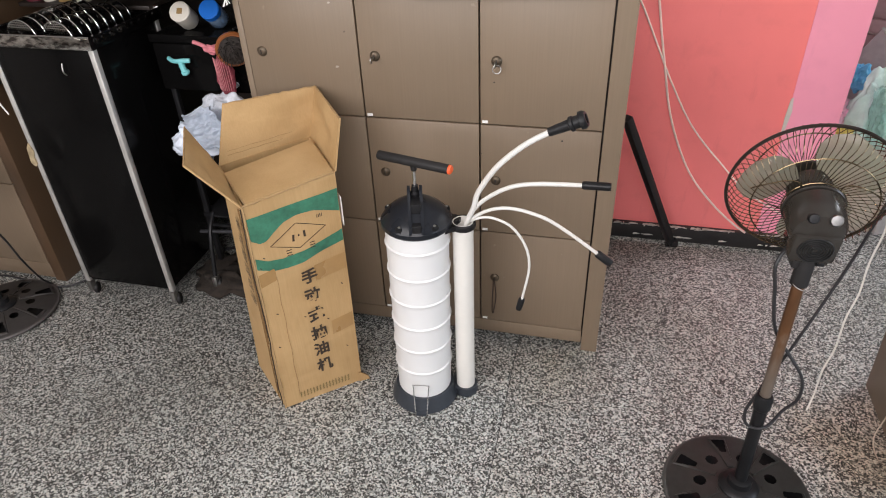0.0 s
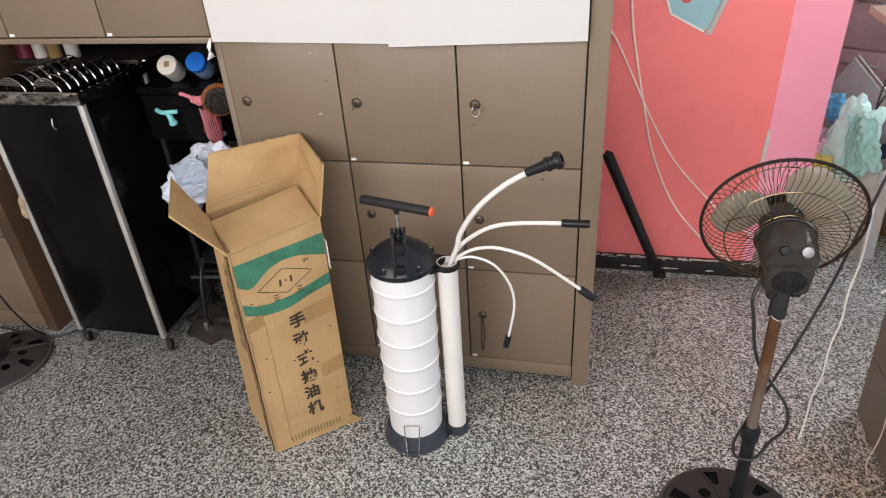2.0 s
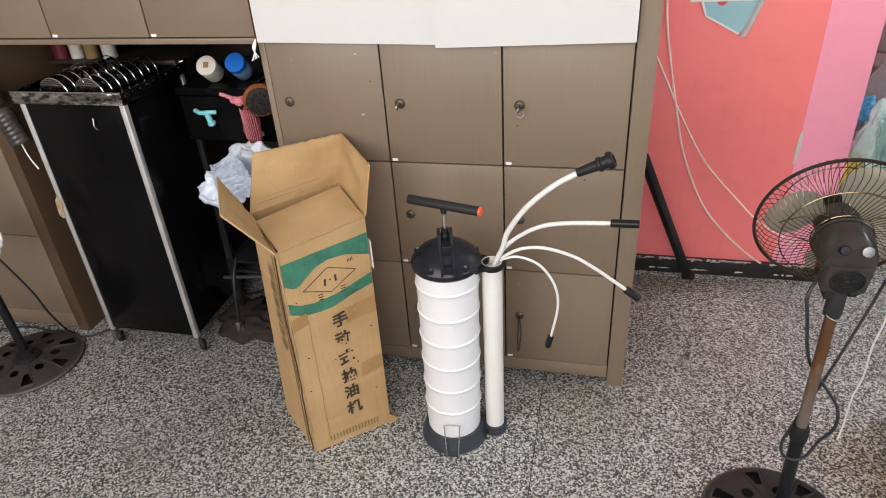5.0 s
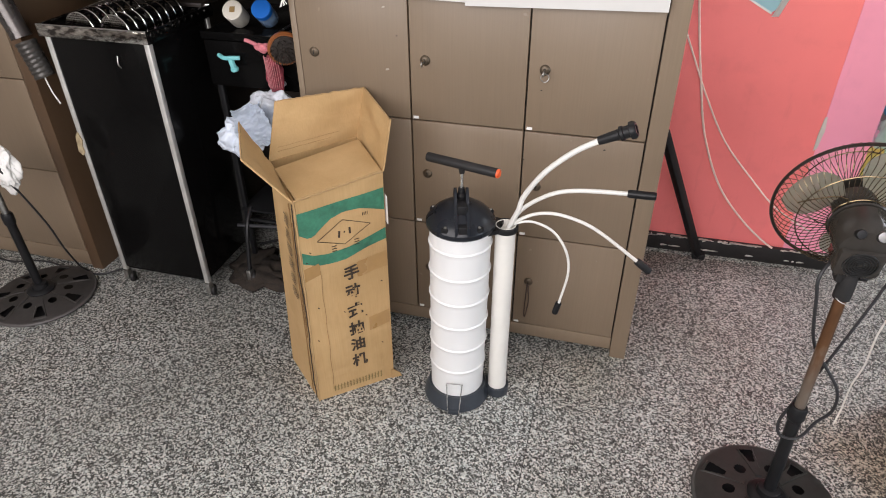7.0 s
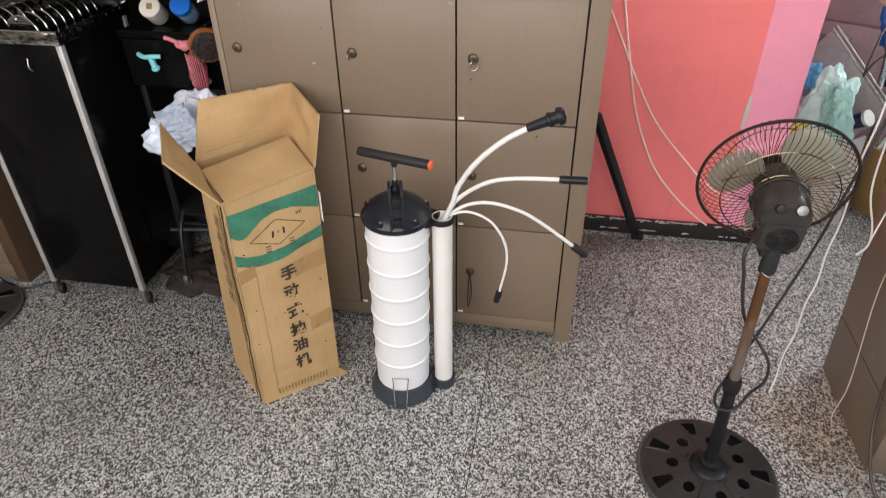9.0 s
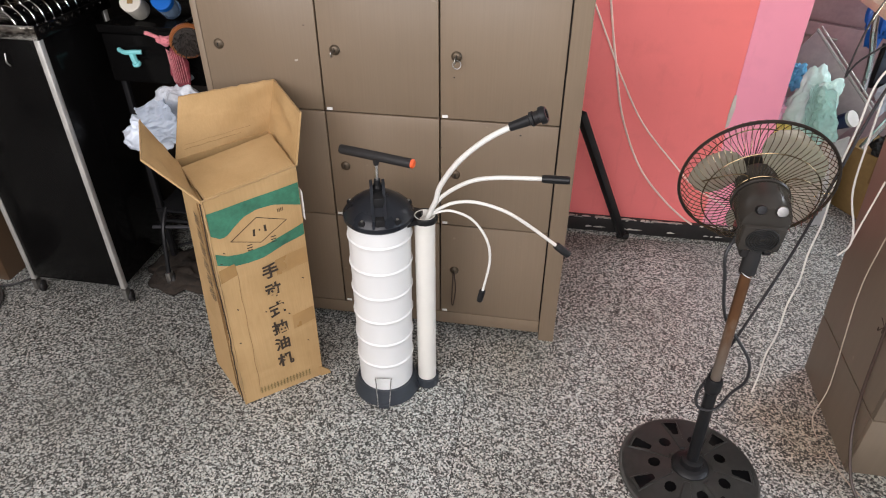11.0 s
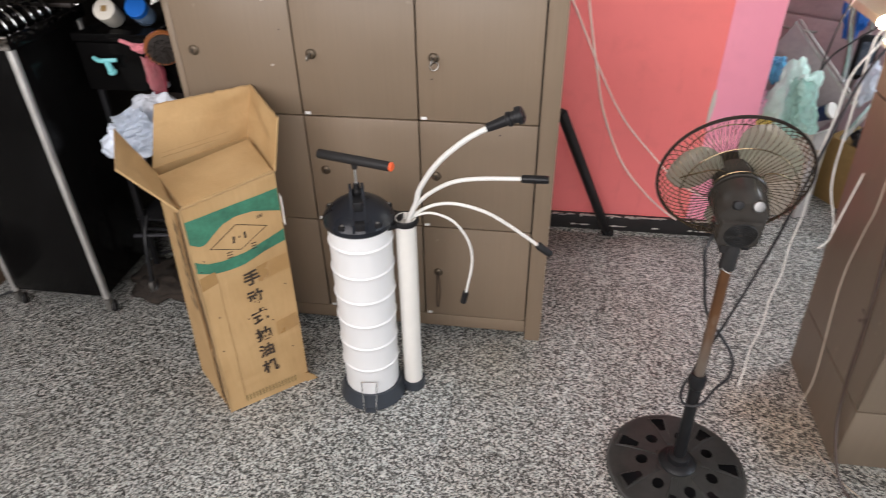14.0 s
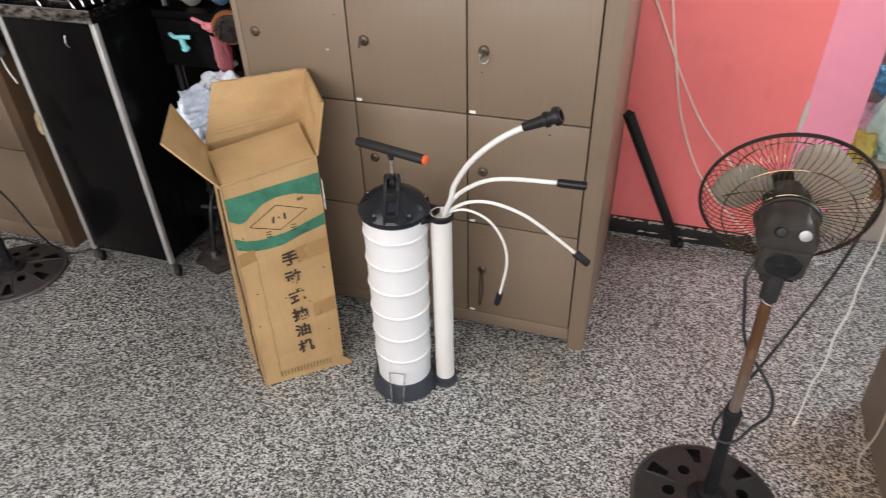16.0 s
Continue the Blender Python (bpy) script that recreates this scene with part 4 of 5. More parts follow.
def fan_head(t, centre, axis, R):
    q = Vector(axis).to_track_quat("Z", "Y").to_matrix().to_4x4()
    m = Matrix.Translation(centre) @ q
    bm = B()
    guard(bm, R, -0.042, 0.05, 66, 0.28, m)
    for rr, zz in ((0.05, -0.042), (0.1, -0.041)):
        ring(bm, rr, 0.0012, m @ pose(0, 0, zz), 48, 5)
    tagged(part("rear_guard", bm, WIRE, t, "dark bronze wire guard"), kind="stuff")
    bm = B()
    guard(bm, R, 0.045, 0.03, 60, 0.2, m)
    ring(bm, 0.09, 0.0012, m @ pose(0, 0, 0.044), 48, 5)
    tagged(part("front_guard", bm, WIRE, t, "dark bronze wire guard"), kind="stuff")
    for sx in (-1, 1):
        pts = [m @ Vector(p) for p in ((sx * 0.105, 0.02, -0.034), (sx * 0.06, 0.05, -0.0445), (sx * 0.035, 0.05, -0.0455), (sx * 0.03, 0.035, -0.0455))]
        part("guard_brace", sweep(B(), pts, 0.0014, 6, 2), WIRE, t, "bent wire brace of the guard")
    part("guard_rim", ring(B(), R + 0.001, 0.0032, m, 80, 8), RIMWIRE, t, "dark guard rim")
    part("badge", lathe(B(), [(0.0, 0.04), (0.03, 0.04), (0.03, 0.046), (0.024, 0.05), (0.0, 0.05)], 28, m), MOTOR, t)
    hub = part("hub", lathe(B(), [(0.0, -0.02), (0.034, -0.02), (0.038, -0.012), (0.038, 0.01), (0.03, 0.02), (0.0, 0.022)], 24, m), MOTOR, t)
    for k in range(3):
        bm = B()
        a0 = math.radians(10 + 120 * k)
        NU, NV = 9, 8
        rows = []
        for i in range(NU + 1):
            r = 0.02 + (R * 0.88 - 0.02) * i / NU
            half = math.radians(15 + 31 * math.sin(math.pi * min(1, (i / NU) * 0.75 + 0.12)))
            if i == NU:
                half *= 0.72
            rows.append([bm.verts.new(m @ Vector((r * math.cos(a0 + half * (2 * j / NV - 1)), r * math.sin(a0 + half * (2 * j / NV - 1)), -0.014 * (2 * j / NV - 1) * min(1, r / 0.05) + 0.004 * (2 * j / NV - 1) ** 2))) for j in range(NV + 1)])
        for i in range(NU):
            for j in range(NV):
                bm.faces.new((rows[i][j], rows[i][j + 1], rows[i + 1][j + 1], rows[i + 1][j]))
        bmesh.ops.solidify(bm, geom=bm.faces[:], thickness=0.0018)
        part("blade", bm, FANBLADE, hub, "smoky translucent blade")
    # motor, seen from behind
    m = m @ Matrix.Translation((0, 0, -0.046)) @ Matrix.Diagonal((0.86, 0.86, 0.74, 1)) @ Matrix.Translation((0, 0, 0.046))
    bm = B()
    lathe(bm, [(0.0, -0.148), (0.03, -0.147), (0.046, -0.139), (0.052, -0.125), (0.0545, -0.09), (0.0555, -0.058), (0.053, -0.054), (0.0, -0.054)], 40, m)
    motor = part("motor", bm, MOTOR, t, "grey-black motor housing")
    part("front_plate", lathe(B(), [(0.0, -0.0535), (0.057, -0.0535), (0.059, -0.05), (0.057, -0.044), (0.0, -0.044)], 40, m), MOTOR, motor)
    down = q.to_3x3().inverted() @ Vector((0, 0, -1))
    down = Vector((down.x, down.y, 0)).normalized()
    side = Vector((0, 0, 1)).cross(down)
    loc = Matrix((side, down, Vector((0, 0, 1)))).transposed().to_4x4()
    box_m = m @ loc
    bm = B()
    box(bm, -0.044, 0.044, -0.004, 0.066, -0.158, -0.07, 0.012, box_m)
    gear = part("gear_box", bm, MOTOR, motor, "square gear housing with a round vent")
    bm = B()
    for rr in (0.006, 0.011, 0.016, 0.021, 0.026, 0.031):
        pts = [box_m @ Vector((rr * math.cos(a), 0.028 + rr * math.sin(a), -0.159)) for a in [2 * math.pi * i / 28 for i in range(28)]]
        sweep(bm, pts, 0.0016, 5, 1, True)
    part("vent_ring", bm, worn("vent_black", (0.006, 0.006, 0.006), 0.5), gear, "black concentric vent rings")
    for k in range(7):
        part("rib", box(B(), -0.034 + k * 0.0105, -0.029 + k * 0.0105, 0.06, 0.07, -0.15, -0.1, 0.001, box_m), MOTOR, gear)
    for x, mat, r in ((0.02, BLACK, 0.0105), (-0.019, KNOB, 0.0125)):
        kb = box_m @ pose(x, -0.03, -0.126, 145, 0, 0)
        part("knob", lathe(B(), [(0.0, -0.006), (r * 0.7, -0.006), (r * 0.7, 0.004), (r, 0.006), (r, 0.02), (r * 0.85, 0.025), (0.0, 0.026)], 18, kb), mat, motor, "worn knob on the motor")
    return m, box_m


def standing_fan(x, y, R, pole_top, head=None, label="", lean=(0, 0)):
    t = thing("standing_fan", label, "fan", pose(x, y, 0))
    fan_foot(t, R, worn("dusty_black_foot", (0.06, 0.06, 0.056), 0.4, vary=0.35) if head else worn("grey_black_foot", (0.08, 0.073, 0.07), 0.45, vary=0.3))
    top = Vector((lean[0], lean[1], pole_top))
    lower = top * (0.3 / pole_top)
    part("lower_pole", sweep(B(), [(0, 0, 0.05), tuple(lower)], 0.0135, 16, 1), BLACK, t, "black lower sleeve")
    d = top.normalized().to_track_quat("Z", "Y").to_matrix().to_4x4()
    part("lock_collar", lathe(B(), [(0.0, -0.018), (0.0155, -0.018), (0.0175, -0.012), (0.0175, 0.014), (0.0145, 0.02), (0.0, 0.02)], 20, Matrix.Translation(lower) @ d), BLACK, t)
    part("upper_pole", sweep(B(), [tuple(lower), tuple(top)], 0.0105, 16, 1), RUST if head else STEEL, t, "rust-brown upper pole" if head else "steel upper pole")
    if head:
        c, axis = head
        c = Vector(c) - Vector((x, y, 0))
        m, bx = fan_head(t, c, axis, 0.136)
        knee = bx @ Vector((0, 0.06, -0.1))
        bm = B()
        sweep(bm, [tuple(top - Vector((0, 0, 0.012))), tuple(top + Vector((0, 0, 0.022))), tuple(top + Vector((0, 0.006, 0.05)))], 0.0152, 16, 2)
        box(bm, top.x - 0.011, top.x + 0.011, top.y - 0.012, top.y + 0.016, top.z + 0.01, max(knee.z, top.z + 0.045), 0.005)
        box(bm, top.x - 0.024, top.x - 0.008, top.y - 0.008, top.y + 0.02, top.z + 0.022, top.z + 0.06, 0.005)
        part("neck", bm, RUBBER, t, "black tilting neck")
        part("lock_wire", ring(B(), 0.017, 0.0008, Matrix.Translation(top + Vector((0.004, -0.002, -0.01))) @ pose(0, 0, 0, 12, 10), 28, 6), STEEL, t, "loose steel wire ring")
        part("neck_screw", lathe(B(), [(0.0, 0), (0.006, 0), (0.006, 0.012), (0.0, 0.012)], 12, Matrix.Translation(top + Vector((0.016, 0, 0.035))) @ pose(0, 0, 0, 0, 90)), BLACK, t)
    return t


FANX, FANY = 0.667, -0.412
standing_fan(FANX, FANY, 0.157, 0.612, ((0.655, -0.315, 0.736), (0.02, 0.98, 0.2)), "old standing fan with a rusty pole, seen from behind", (-0.014, 0.0))
standing_fan(-1.535, -0.185, 0.16, 0.9, None, "grey-black fan foot and pole beside the lockers", (-0.03, 0.0))


# ---- the niche: trolleys and salon things ----
def caster(t, x, y, r=0.019):
    k = part("caster", box(B(), x - 0.008, x + 0.008, y - 0.012, y + 0.012, r, r * 2 + 0.016, 0.003), STEEL, t, "small swivel caster")
    part("wheel", lathe(B(), [(0.0, -0.007), (r * 0.85, -0.007), (r, -0.004), (r, 0.004), (r * 0.85, 0.007), (0.0, 0.007)], 20, pose(x + 0.004, y + 0.012, r, 0, 90, 25)), RUBBER, k)
    return k


# the blotches paint the speckled floor's reflection into the chrome colour
RIM = Mat("mottled_chrome_rim", (0.36, 0.35, 0.34), 0.14, 1.0)
RIM.colour(RIM.ramp(RIM.noise(1.0, 4, 0.6, RIM.mapped(40, 40, 90)), [(0.4, (0.1, 0.09, 0.085)), (0.5, (0.45, 0.43, 0.41)), (0.66, (0.78, 0.76, 0.73))]))
RIM.bump(RIM.noise(45, 3), 0.3, 0.002)


CREAMSCRAP = worn("yellowed_tape", (0.42, 0.33, 0.2), 0.5, vary=0.4, dirt=60)


def trolley():
    X0, X1, Y0, Y1, ZB, ZT = -0.163, 0.163, 0.0, 0.29, 0.062, 0.848
    t = thing("salon_trolley", "black gloss salon trolley with aluminium edges and chrome tray", "trolley", pose(-1.15, -0.05, 0, 0, 0, 0))
    part("front_panel", box(B(), X0 + 0.012, X1 - 0.012, Y0 + 0.003, Y0 + 0.009, ZB + 0.01, ZT, 0.001), GLOSS, t)
    part("back_panel", box(B(), X0 + 0.012, X1 - 0.012, Y1 - 0.009, Y1 - 0.003, ZB + 0.01, ZT, 0.001), GLOSS, t)
    for x in (X0 + 0.003, X1 - 0.009):
        part("side_panel", box(B(), x, x + 0.006, Y0 + 0.012, Y1 - 0.012, ZB + 0.01, ZT, 0.001), GLOSS, t)
    part("floor_panel", box(B(), X0 + 0.01, X1 - 0.01, Y0 + 0.01, Y1 - 0.01, ZB, ZB + 0.008), GLOSS, t)
    for x in (X0, X1 - 0.016):
        for y in (Y0, Y1 - 0.016):
            part("corner_strip", box(B(), x, x + 0.016, y, y + 0.016, ZB - 0.004, ZT, 0.002), ALU, t, "aluminium corner strip")
            caster(t, x + 0.008, y + 0.008)
    tray = part("tray", box(B(), X0 - 0.006, X1 + 0.006, Y0 - 0.006, Y1 + 0.006, ZT, ZT + 0.004), GLOSS, t, "black tray top")
    for a in (0, 1):
        for s in (0, 1):
            if a:
                x = (X0 - 0.009, X1 + 0.006)[s]
                part("tray_rim", box(B(), x, x + 0.003, Y0 - 0.009, Y1 + 0.009, ZT - 0.012, ZT + 0.02, 0.001), RIM if s == 0 else GLOSS, tray)
            else:
                y = (Y0 - 0.009, Y1 + 0.006)[s]
                part("tray_rim", box(B(), X0 - 0.006, X1 + 0.006, y, y + 0.003, ZT - 0.012, ZT + 0.02, 0.001), RIM, tray, "chrome tray rim")
                part("rim_bead", sweep(B(), [(X0 - 0.008, y, ZT + 0.021), (X1 + 0.008, y, ZT + 0.021)], 0.0022, 6, 1), CHROME, tray)
    for i in range(9):
        part("hole", lathe(B(), [(0.0, 0), (0.0085, 0), (0.0085, 0.002), (0.0, 0.002)], 16, pose(X1 + 0.009, Y0 + 0.012 + i * 0.032, ZT + 0.009, 0, 90)), RIM, tray, "round pressed hole")
    part("latch", sweep(B(), [(X0 + 0.222, -0.004, ZT - 0.05), (X0 + 0.223, -0.01, ZT - 0.07), (X0 + 0.225, -0.004, ZT - 0.082)], 0.0018, 8, 4), STEEL, t, "small dull steel latch")
    part("tape_scrap", prism(B(), [(0.0, 0.0), (0.008, 0.01), (0.006, 0.03), (0.013, 0.05), (0.004, 0.075), (-0.006, 0.06), (-0.01, 0.03), (-0.012, 0.012)], -0.003, 0.001, pose(X0 - 0.001, -0.001, 0.48)), CREAMSCRAP, t, "torn scrap of pale tape")
    return t


trolley()


def roller(x, y, z, n, front_mesh):
    """A rack of chrome hoops over a dark core, with a woven wire end."""
    t = thing("wire_roller_rack", "black rack of chrome wire hoops on the trolley", "hair rollers", pose(x, y, z, 0, 0, -4), "roller racks")
    R = 0.047
    for i in range(n):
        pts = [(R * math.cos(a), 0.031 * i, R * math.sin(a)) for a in [math.pi * k / 14 for k in range(15)]]
        part("hoop", sweep(B(), pts, 0.0017, 6, 1), CHROME, t, "chrome wire hoop")
        bm = B()
        pts = [((R - 0.012) * math.cos(a), 0.031 * i + 0.015, (R - 0.012) * math.sin(a)) for a in [math.pi * k / 10 for k in range(11)]]
        sweep(bm, pts, 0.004, 6, 1)
        part("dark_hoop", bm, GLOSS, t, "black inner hoop")
    bm = B()
    if front_mesh:
        for k in range(-8, 9):
            s = k * 0.0058
            h = math.sqrt(max(0, R * R - s * s))
            if h > 0.004:
                sweep(bm, [(s, -0.001, 0.0), (s, -0.001, h)], 0.0009, 4, 1)
            if k > 0:
                h2 = math.sqrt(max(0, R * R - s * s))
                sweep(bm, [(-h2, -0.001, s), (h2, -0.001, s)], 0.0009, 4, 1)
        tagged(part("wire_mesh", bm, CHROME, t, "woven wire end"), kind="stuff")
    part("core", box(B(), -0.04, 0.04, 0.0, 0.031 * n, 0.0, 0.012, 0.003), GLOSS, t)


roller(-1.2, -0.035, 0.853, 8, True)
roller(-1.09, -0.035, 0.853, 8, True)

ZTAB = 0.822
tab = thing("black_side_table", "black metal wheeled side table with a drawer", "table", pose(0, 0, 0))
part("table_top", box(B(), -0.945, -0.602, 0.125, 0.47, ZTAB - 0.012, ZTAB, 0.002), GLOSS, tab)
part("top_edge", box(B(), -0.945, -0.602, 0.118, 0.125, ZTAB - 0.016, ZTAB + 0.006, 0.002), GLOSS, tab, "raised glossy edge")
part("drawer", box(B(), -0.94, -0.607, 0.122, 0.45, ZTAB - 0.15, ZTAB - 0.02, 0.002), GLOSS, tab, "black drawer")
for x in (-0.935, -0.617):
    for y in (0.14, 0.45):
        part("leg", box(B(), x, x + 0.016, y, y + 0.016, 0.06, ZTAB - 0.012, 0.002), BLACK, tab)
part("shelf", box(B(), -0.935, -0.61, 0.13, 0.45, 0.24, 0.248, 0.001), BLACK, tab)
part("foot_rail", sweep(B(), [(-0.93, 0.145, 0.2), (-0.61, 0.145, 0.2)], 0.007, 8, 1), BLACK, tab)
part("brace", sweep(B(), [(-0.9, 0.15, 0.1), (-0.7, 0.15, 0.18)], 0.005, 8, 1), BLACK, tab)
for x, y in ((-0.895, 0.05), (-0.65, 0.16)):
    caster(tab, x, y, 0.024)
part("front_stay", sweep(B(), [(-0.895, 0.05, 0.06), (-0.9, 0.09, 0.2), (-0.905, 0.14, 0.25)], 0.007, 8, 3), BLACK, tab)
part("lower_rail", sweep(B(), [(-0.94, 0.1, 0.2), (-0.79, 0.1, 0.216)], 0.006, 8, 1), worn("dull_grey_rail", (0.05, 0.05, 0.055), 0.4, 0.4), tab, "dull grey lower rail")
# added panels: they close the table off so that the floor below stays dark
part("inner_shade_panel", box(B(), -0.93, -0.61, 0.46, 0.466, 0.05, ZTAB - 0.15), NICHE, tab)
part("side_panel", box(B(), -0.616, -0.608, 0.16, 0.45, 0.05, ZTAB - 0.15), GLOSS, tab, "black side panel added to shade the space under the table")


# added flat dark lumps that give the niche floor its shade
pile = thing("floor_shade_mound", "dark brown mound added in place of shade on the niche floor", "hair pile")
for c, size, seed in (((-0.87, 0.09, 0.012), (0.11, 0.07, 0.035), 1.3), ((-0.77, 0.12, 0.01), (0.09, 0.08, 0.03), 3.7), ((-0.94, 0.16, 0.01), (0.08, 0.1, 0.03), 5.9)):
    bm = B()
    crumple(bm, c, size, seed, 0.5, 3, 0.2)
    for v in bm.verts:
        v.co.z = max(v.co.z, 0.0005)
    part("clump", bm, SHADE_MOUND, pile, "flat dark lump standing in for floor shade")


def jar(name, x, y, z, r, h, body, lid, label, category):
    t = thing(name, label, category, pose(x, y, z + r * 0.8, 52, 0, 8))
    part("body", lathe(B(), [(0.0, 0.0), (r * 0.92, 0.0), (r, 0.004), (r, h * 0.72), (r * 0.93, h * 0.76), (0.0, h * 0.76)], 28), body, t)
    part("lid", lathe(B(), [(0.0, h * 0.74), (r * 1.04, h * 0.74), (r * 1.04, h * 0.97), (r * 0.95, h), (0.0, h)], 28), lid, t)
    return t


j = jar("jar", -0.858, 0.2, ZTAB, 0.0275, 0.062, CREAM, CREAM, "cream plastic jar with a small paper label on its lid", "jar")
part("lid_label", box(B(), -0.007, 0.008, -0.007, 0.009, 0.0621, 0.0628), KHAKI, j, "small brown label")
jar("canister", -0.777, 0.22, ZTAB, 0.027, 0.072, glassy("clear_blue_body", (0.35, 0.5, 0.7), 0.2, 0.6), BLUE, "clear canister with a bright blue lid", "canister")
random.seed(11)
for i in range(11):
    a = Vector((-0.722 + i * 0.0095, 0.15 + random.uniform(0, 0.02), ZTAB + 0.006 + 0.005 * (i % 3)))
    b = a + Vector((0.055 + random.uniform(-0.015, 0.015), 0.11, 0.012))
    tagged(make("hair_clip", sweep(B(), [tuple(a), tuple((a + b) / 2 + Vector((0, 0, 0.006))), tuple(b)], 0.0026, 6, 3), STEEL if i % 2 else BLACK), "thin metal sectioning clip on the table", "hair clip", "clips on the side table")

# teal hook on the drawer front
bm = B()
sweep(bm, [(-0.893, 0.112, 0.765), (-0.87, 0.1, 0.762), (-0.842, 0.098, 0.765), (-0.823, 0.104, 0.764)], 0.0062, 8, 4)
sweep(bm, [(-0.85, 0.1, 0.76), (-0.847, 0.1, 0.745), (-0.844, 0.1, 0.735)], 0.0085, 8, 4)
lathe(bm, [(0.0, -0.005), (0.011, -0.004), (0.012, 0.0), (0.01, 0.004), (0.0, 0.005)], 20, pose(-0.843, 0.1, 0.733, 20))
tagged(make("plastic_hook", bm, TEAL), "pale teal plastic hook on the drawer", "hook")

# pink net bag and the round brush
net = thing("net_bag", "pink mesh pouch hanging from the side table", "bag")
bm = B()
crumple(bm, (-0.705, 0.075, 0.745), (0.026, 0.02, 0.055), 3.1, 0.3, 3, 0.1)
part("pouch", bm, PINKNET, net)
bm = B()
for k in range(10):
    x = -0.727 + k * 0.0048
    sweep(bm, [(x, 0.052 + 0.0006 * (k - 5) ** 2, 0.79), (x + 0.004, 0.049 + 0.0006 * (k - 5) ** 2, 0.75), (x + 0.003, 0.052 + 0.0006 * (k - 5) ** 2, 0.705)], 0.0009, 4, 3)
tagged(part("thread", bm, worn("dusty_pink_thread", (0.5, 0.19, 0.2), 0.8), net, "dusty pink mesh threads"), kind="stuff")
bm = B()
crumple(bm, (-0.728, 0.08, 0.808), (0.026, 0.014, 0.011), 8.0, 0.55, 3, 0.1)
sweep(bm, [(-0.745, 0.08, 0.812), (-0.77, 0.078, 0.822), (-0.782, 0.08, 0.824)], 0.0055, 8, 4)
part("drawstring_top", bm, worn("pink_cloth", (0.62, 0.2, 0.23), 0.8, vary=0.35, dirt=50), net, "gathered pink cloth top")
brush = thing("hair_brush", "round brown wooden brush with dark bristles", "brush", Matrix.Translation((-0.652, 0.055, 0.818)) @ Vector((0.45, -0.8, -0.1)).to_track_quat("Z", "Y").to_matrix().to_4x4() @ Matrix.Scale(1.22, 4))
part("brush_back", lathe(B(), [(0.0, -0.012), (0.026, -0.011), (0.0365, -0.005), (0.0375, 0.002), (0.034, 0.007), (0.0, 0.008)], 32), BROWNBRUSH, brush)
part("pad", lathe(B(), [(0.0, 0.007), (0.031, 0.007), (0.03, 0.01), (0.0, 0.013)], 28), BRISTLE, brush)
bm = B()
random.seed(5)
for i in range(170):
    rr, a = 0.03 * math.sqrt(random.random()), random.uniform(0, 6.28)
    p = Vector((rr * math.cos(a), rr * math.sin(a), 0.009))
    sweep(bm, [tuple(p), tuple(p * 1.12 + Vector((0, 0, 0.012)))], 0.0007, 3, 1)
tagged(part("bristles", bm, BRISTLE, brush), kind="stuff")
inv = brush.matrix_basis.inverted()
part("brush_handle", sweep(B(), [tuple(inv @ Vector(p)) for p in ((-0.675, 0.07, 0.815), (-0.71, 0.082, 0.81), (-0.735, 0.09, 0.807))], 0.006, 10, 4), BROWNBRUSH, brush)

# carrier bags under the table edge
bag = thing("carrier_bag", "crumpled white plastic bag hanging in the niche", "bag")
bm = B()
crumple(bm, (-0.83, 0.055, 0.55), (0.066, 0.045, 0.066), 2.2, 0.42, 4, 0.2)
part("bag_body", bm, BAG, bag)
bm = B()
crumple(bm, (-0.715, 0.065, 0.615), (0.085, 0.042, 0.088), 6.6, 0.3, 4, 0.15)
part("bag_top", bm, worn("clear_bag", (0.56, 0.59, 0.64), 0.25, vary=0.3, dirt=25), bag, "thin greyish bag top")
part("bag_flap", drape(B(), ((-0.8, 0.01, 0.66), (-0.7, 0.005, 0.685), (-0.66, 0.0, 0.56), (-0.79, 0.0, 0.55)), 0.014, 7.4, pinch=0.1), BAG, bag, "loose white bag flap")
part("bag_handle", sweep(B(), [(-0.72, 0.09, 0.63), (-0.74, 0.11, 0.67), (-0.7, 0.115, 0.7)], 0.008, 6, 4), BAG, bag)

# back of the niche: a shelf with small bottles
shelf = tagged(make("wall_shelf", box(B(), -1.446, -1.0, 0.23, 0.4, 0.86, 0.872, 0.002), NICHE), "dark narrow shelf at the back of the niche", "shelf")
for x, mat, h, r in ((-1.355, CREAM, 0.075, 0.02), (-1.303, KHAKI, 0.07, 0.02), (-1.24, CREAM, 0.08, 0.021), (-1.412, worn("dark_red_cup", (0.15, 0.015, 0.03), 0.35), 0.06, 0.024)):
    t = thing("bottle", "small pale bottle on the dark niche shelf" if h > 0.065 else "small dark red cup on the niche shelf", "bottle", pose(x, 0.265, 0.872), "bottles on the niche shelf")
    part("body", lathe(B(), [(0.0, 0.0), (r, 0.0), (r, h * 0.7), (r * 0.6, h * 0.82), (0.0, h * 0.82)], 18), mat, t)
    part("stopper", lathe(B(), [(0.0, h * 0.8), (r * 0.58, h * 0.8), (r * 0.55, h), (0.0, h)], 18), mat, t)

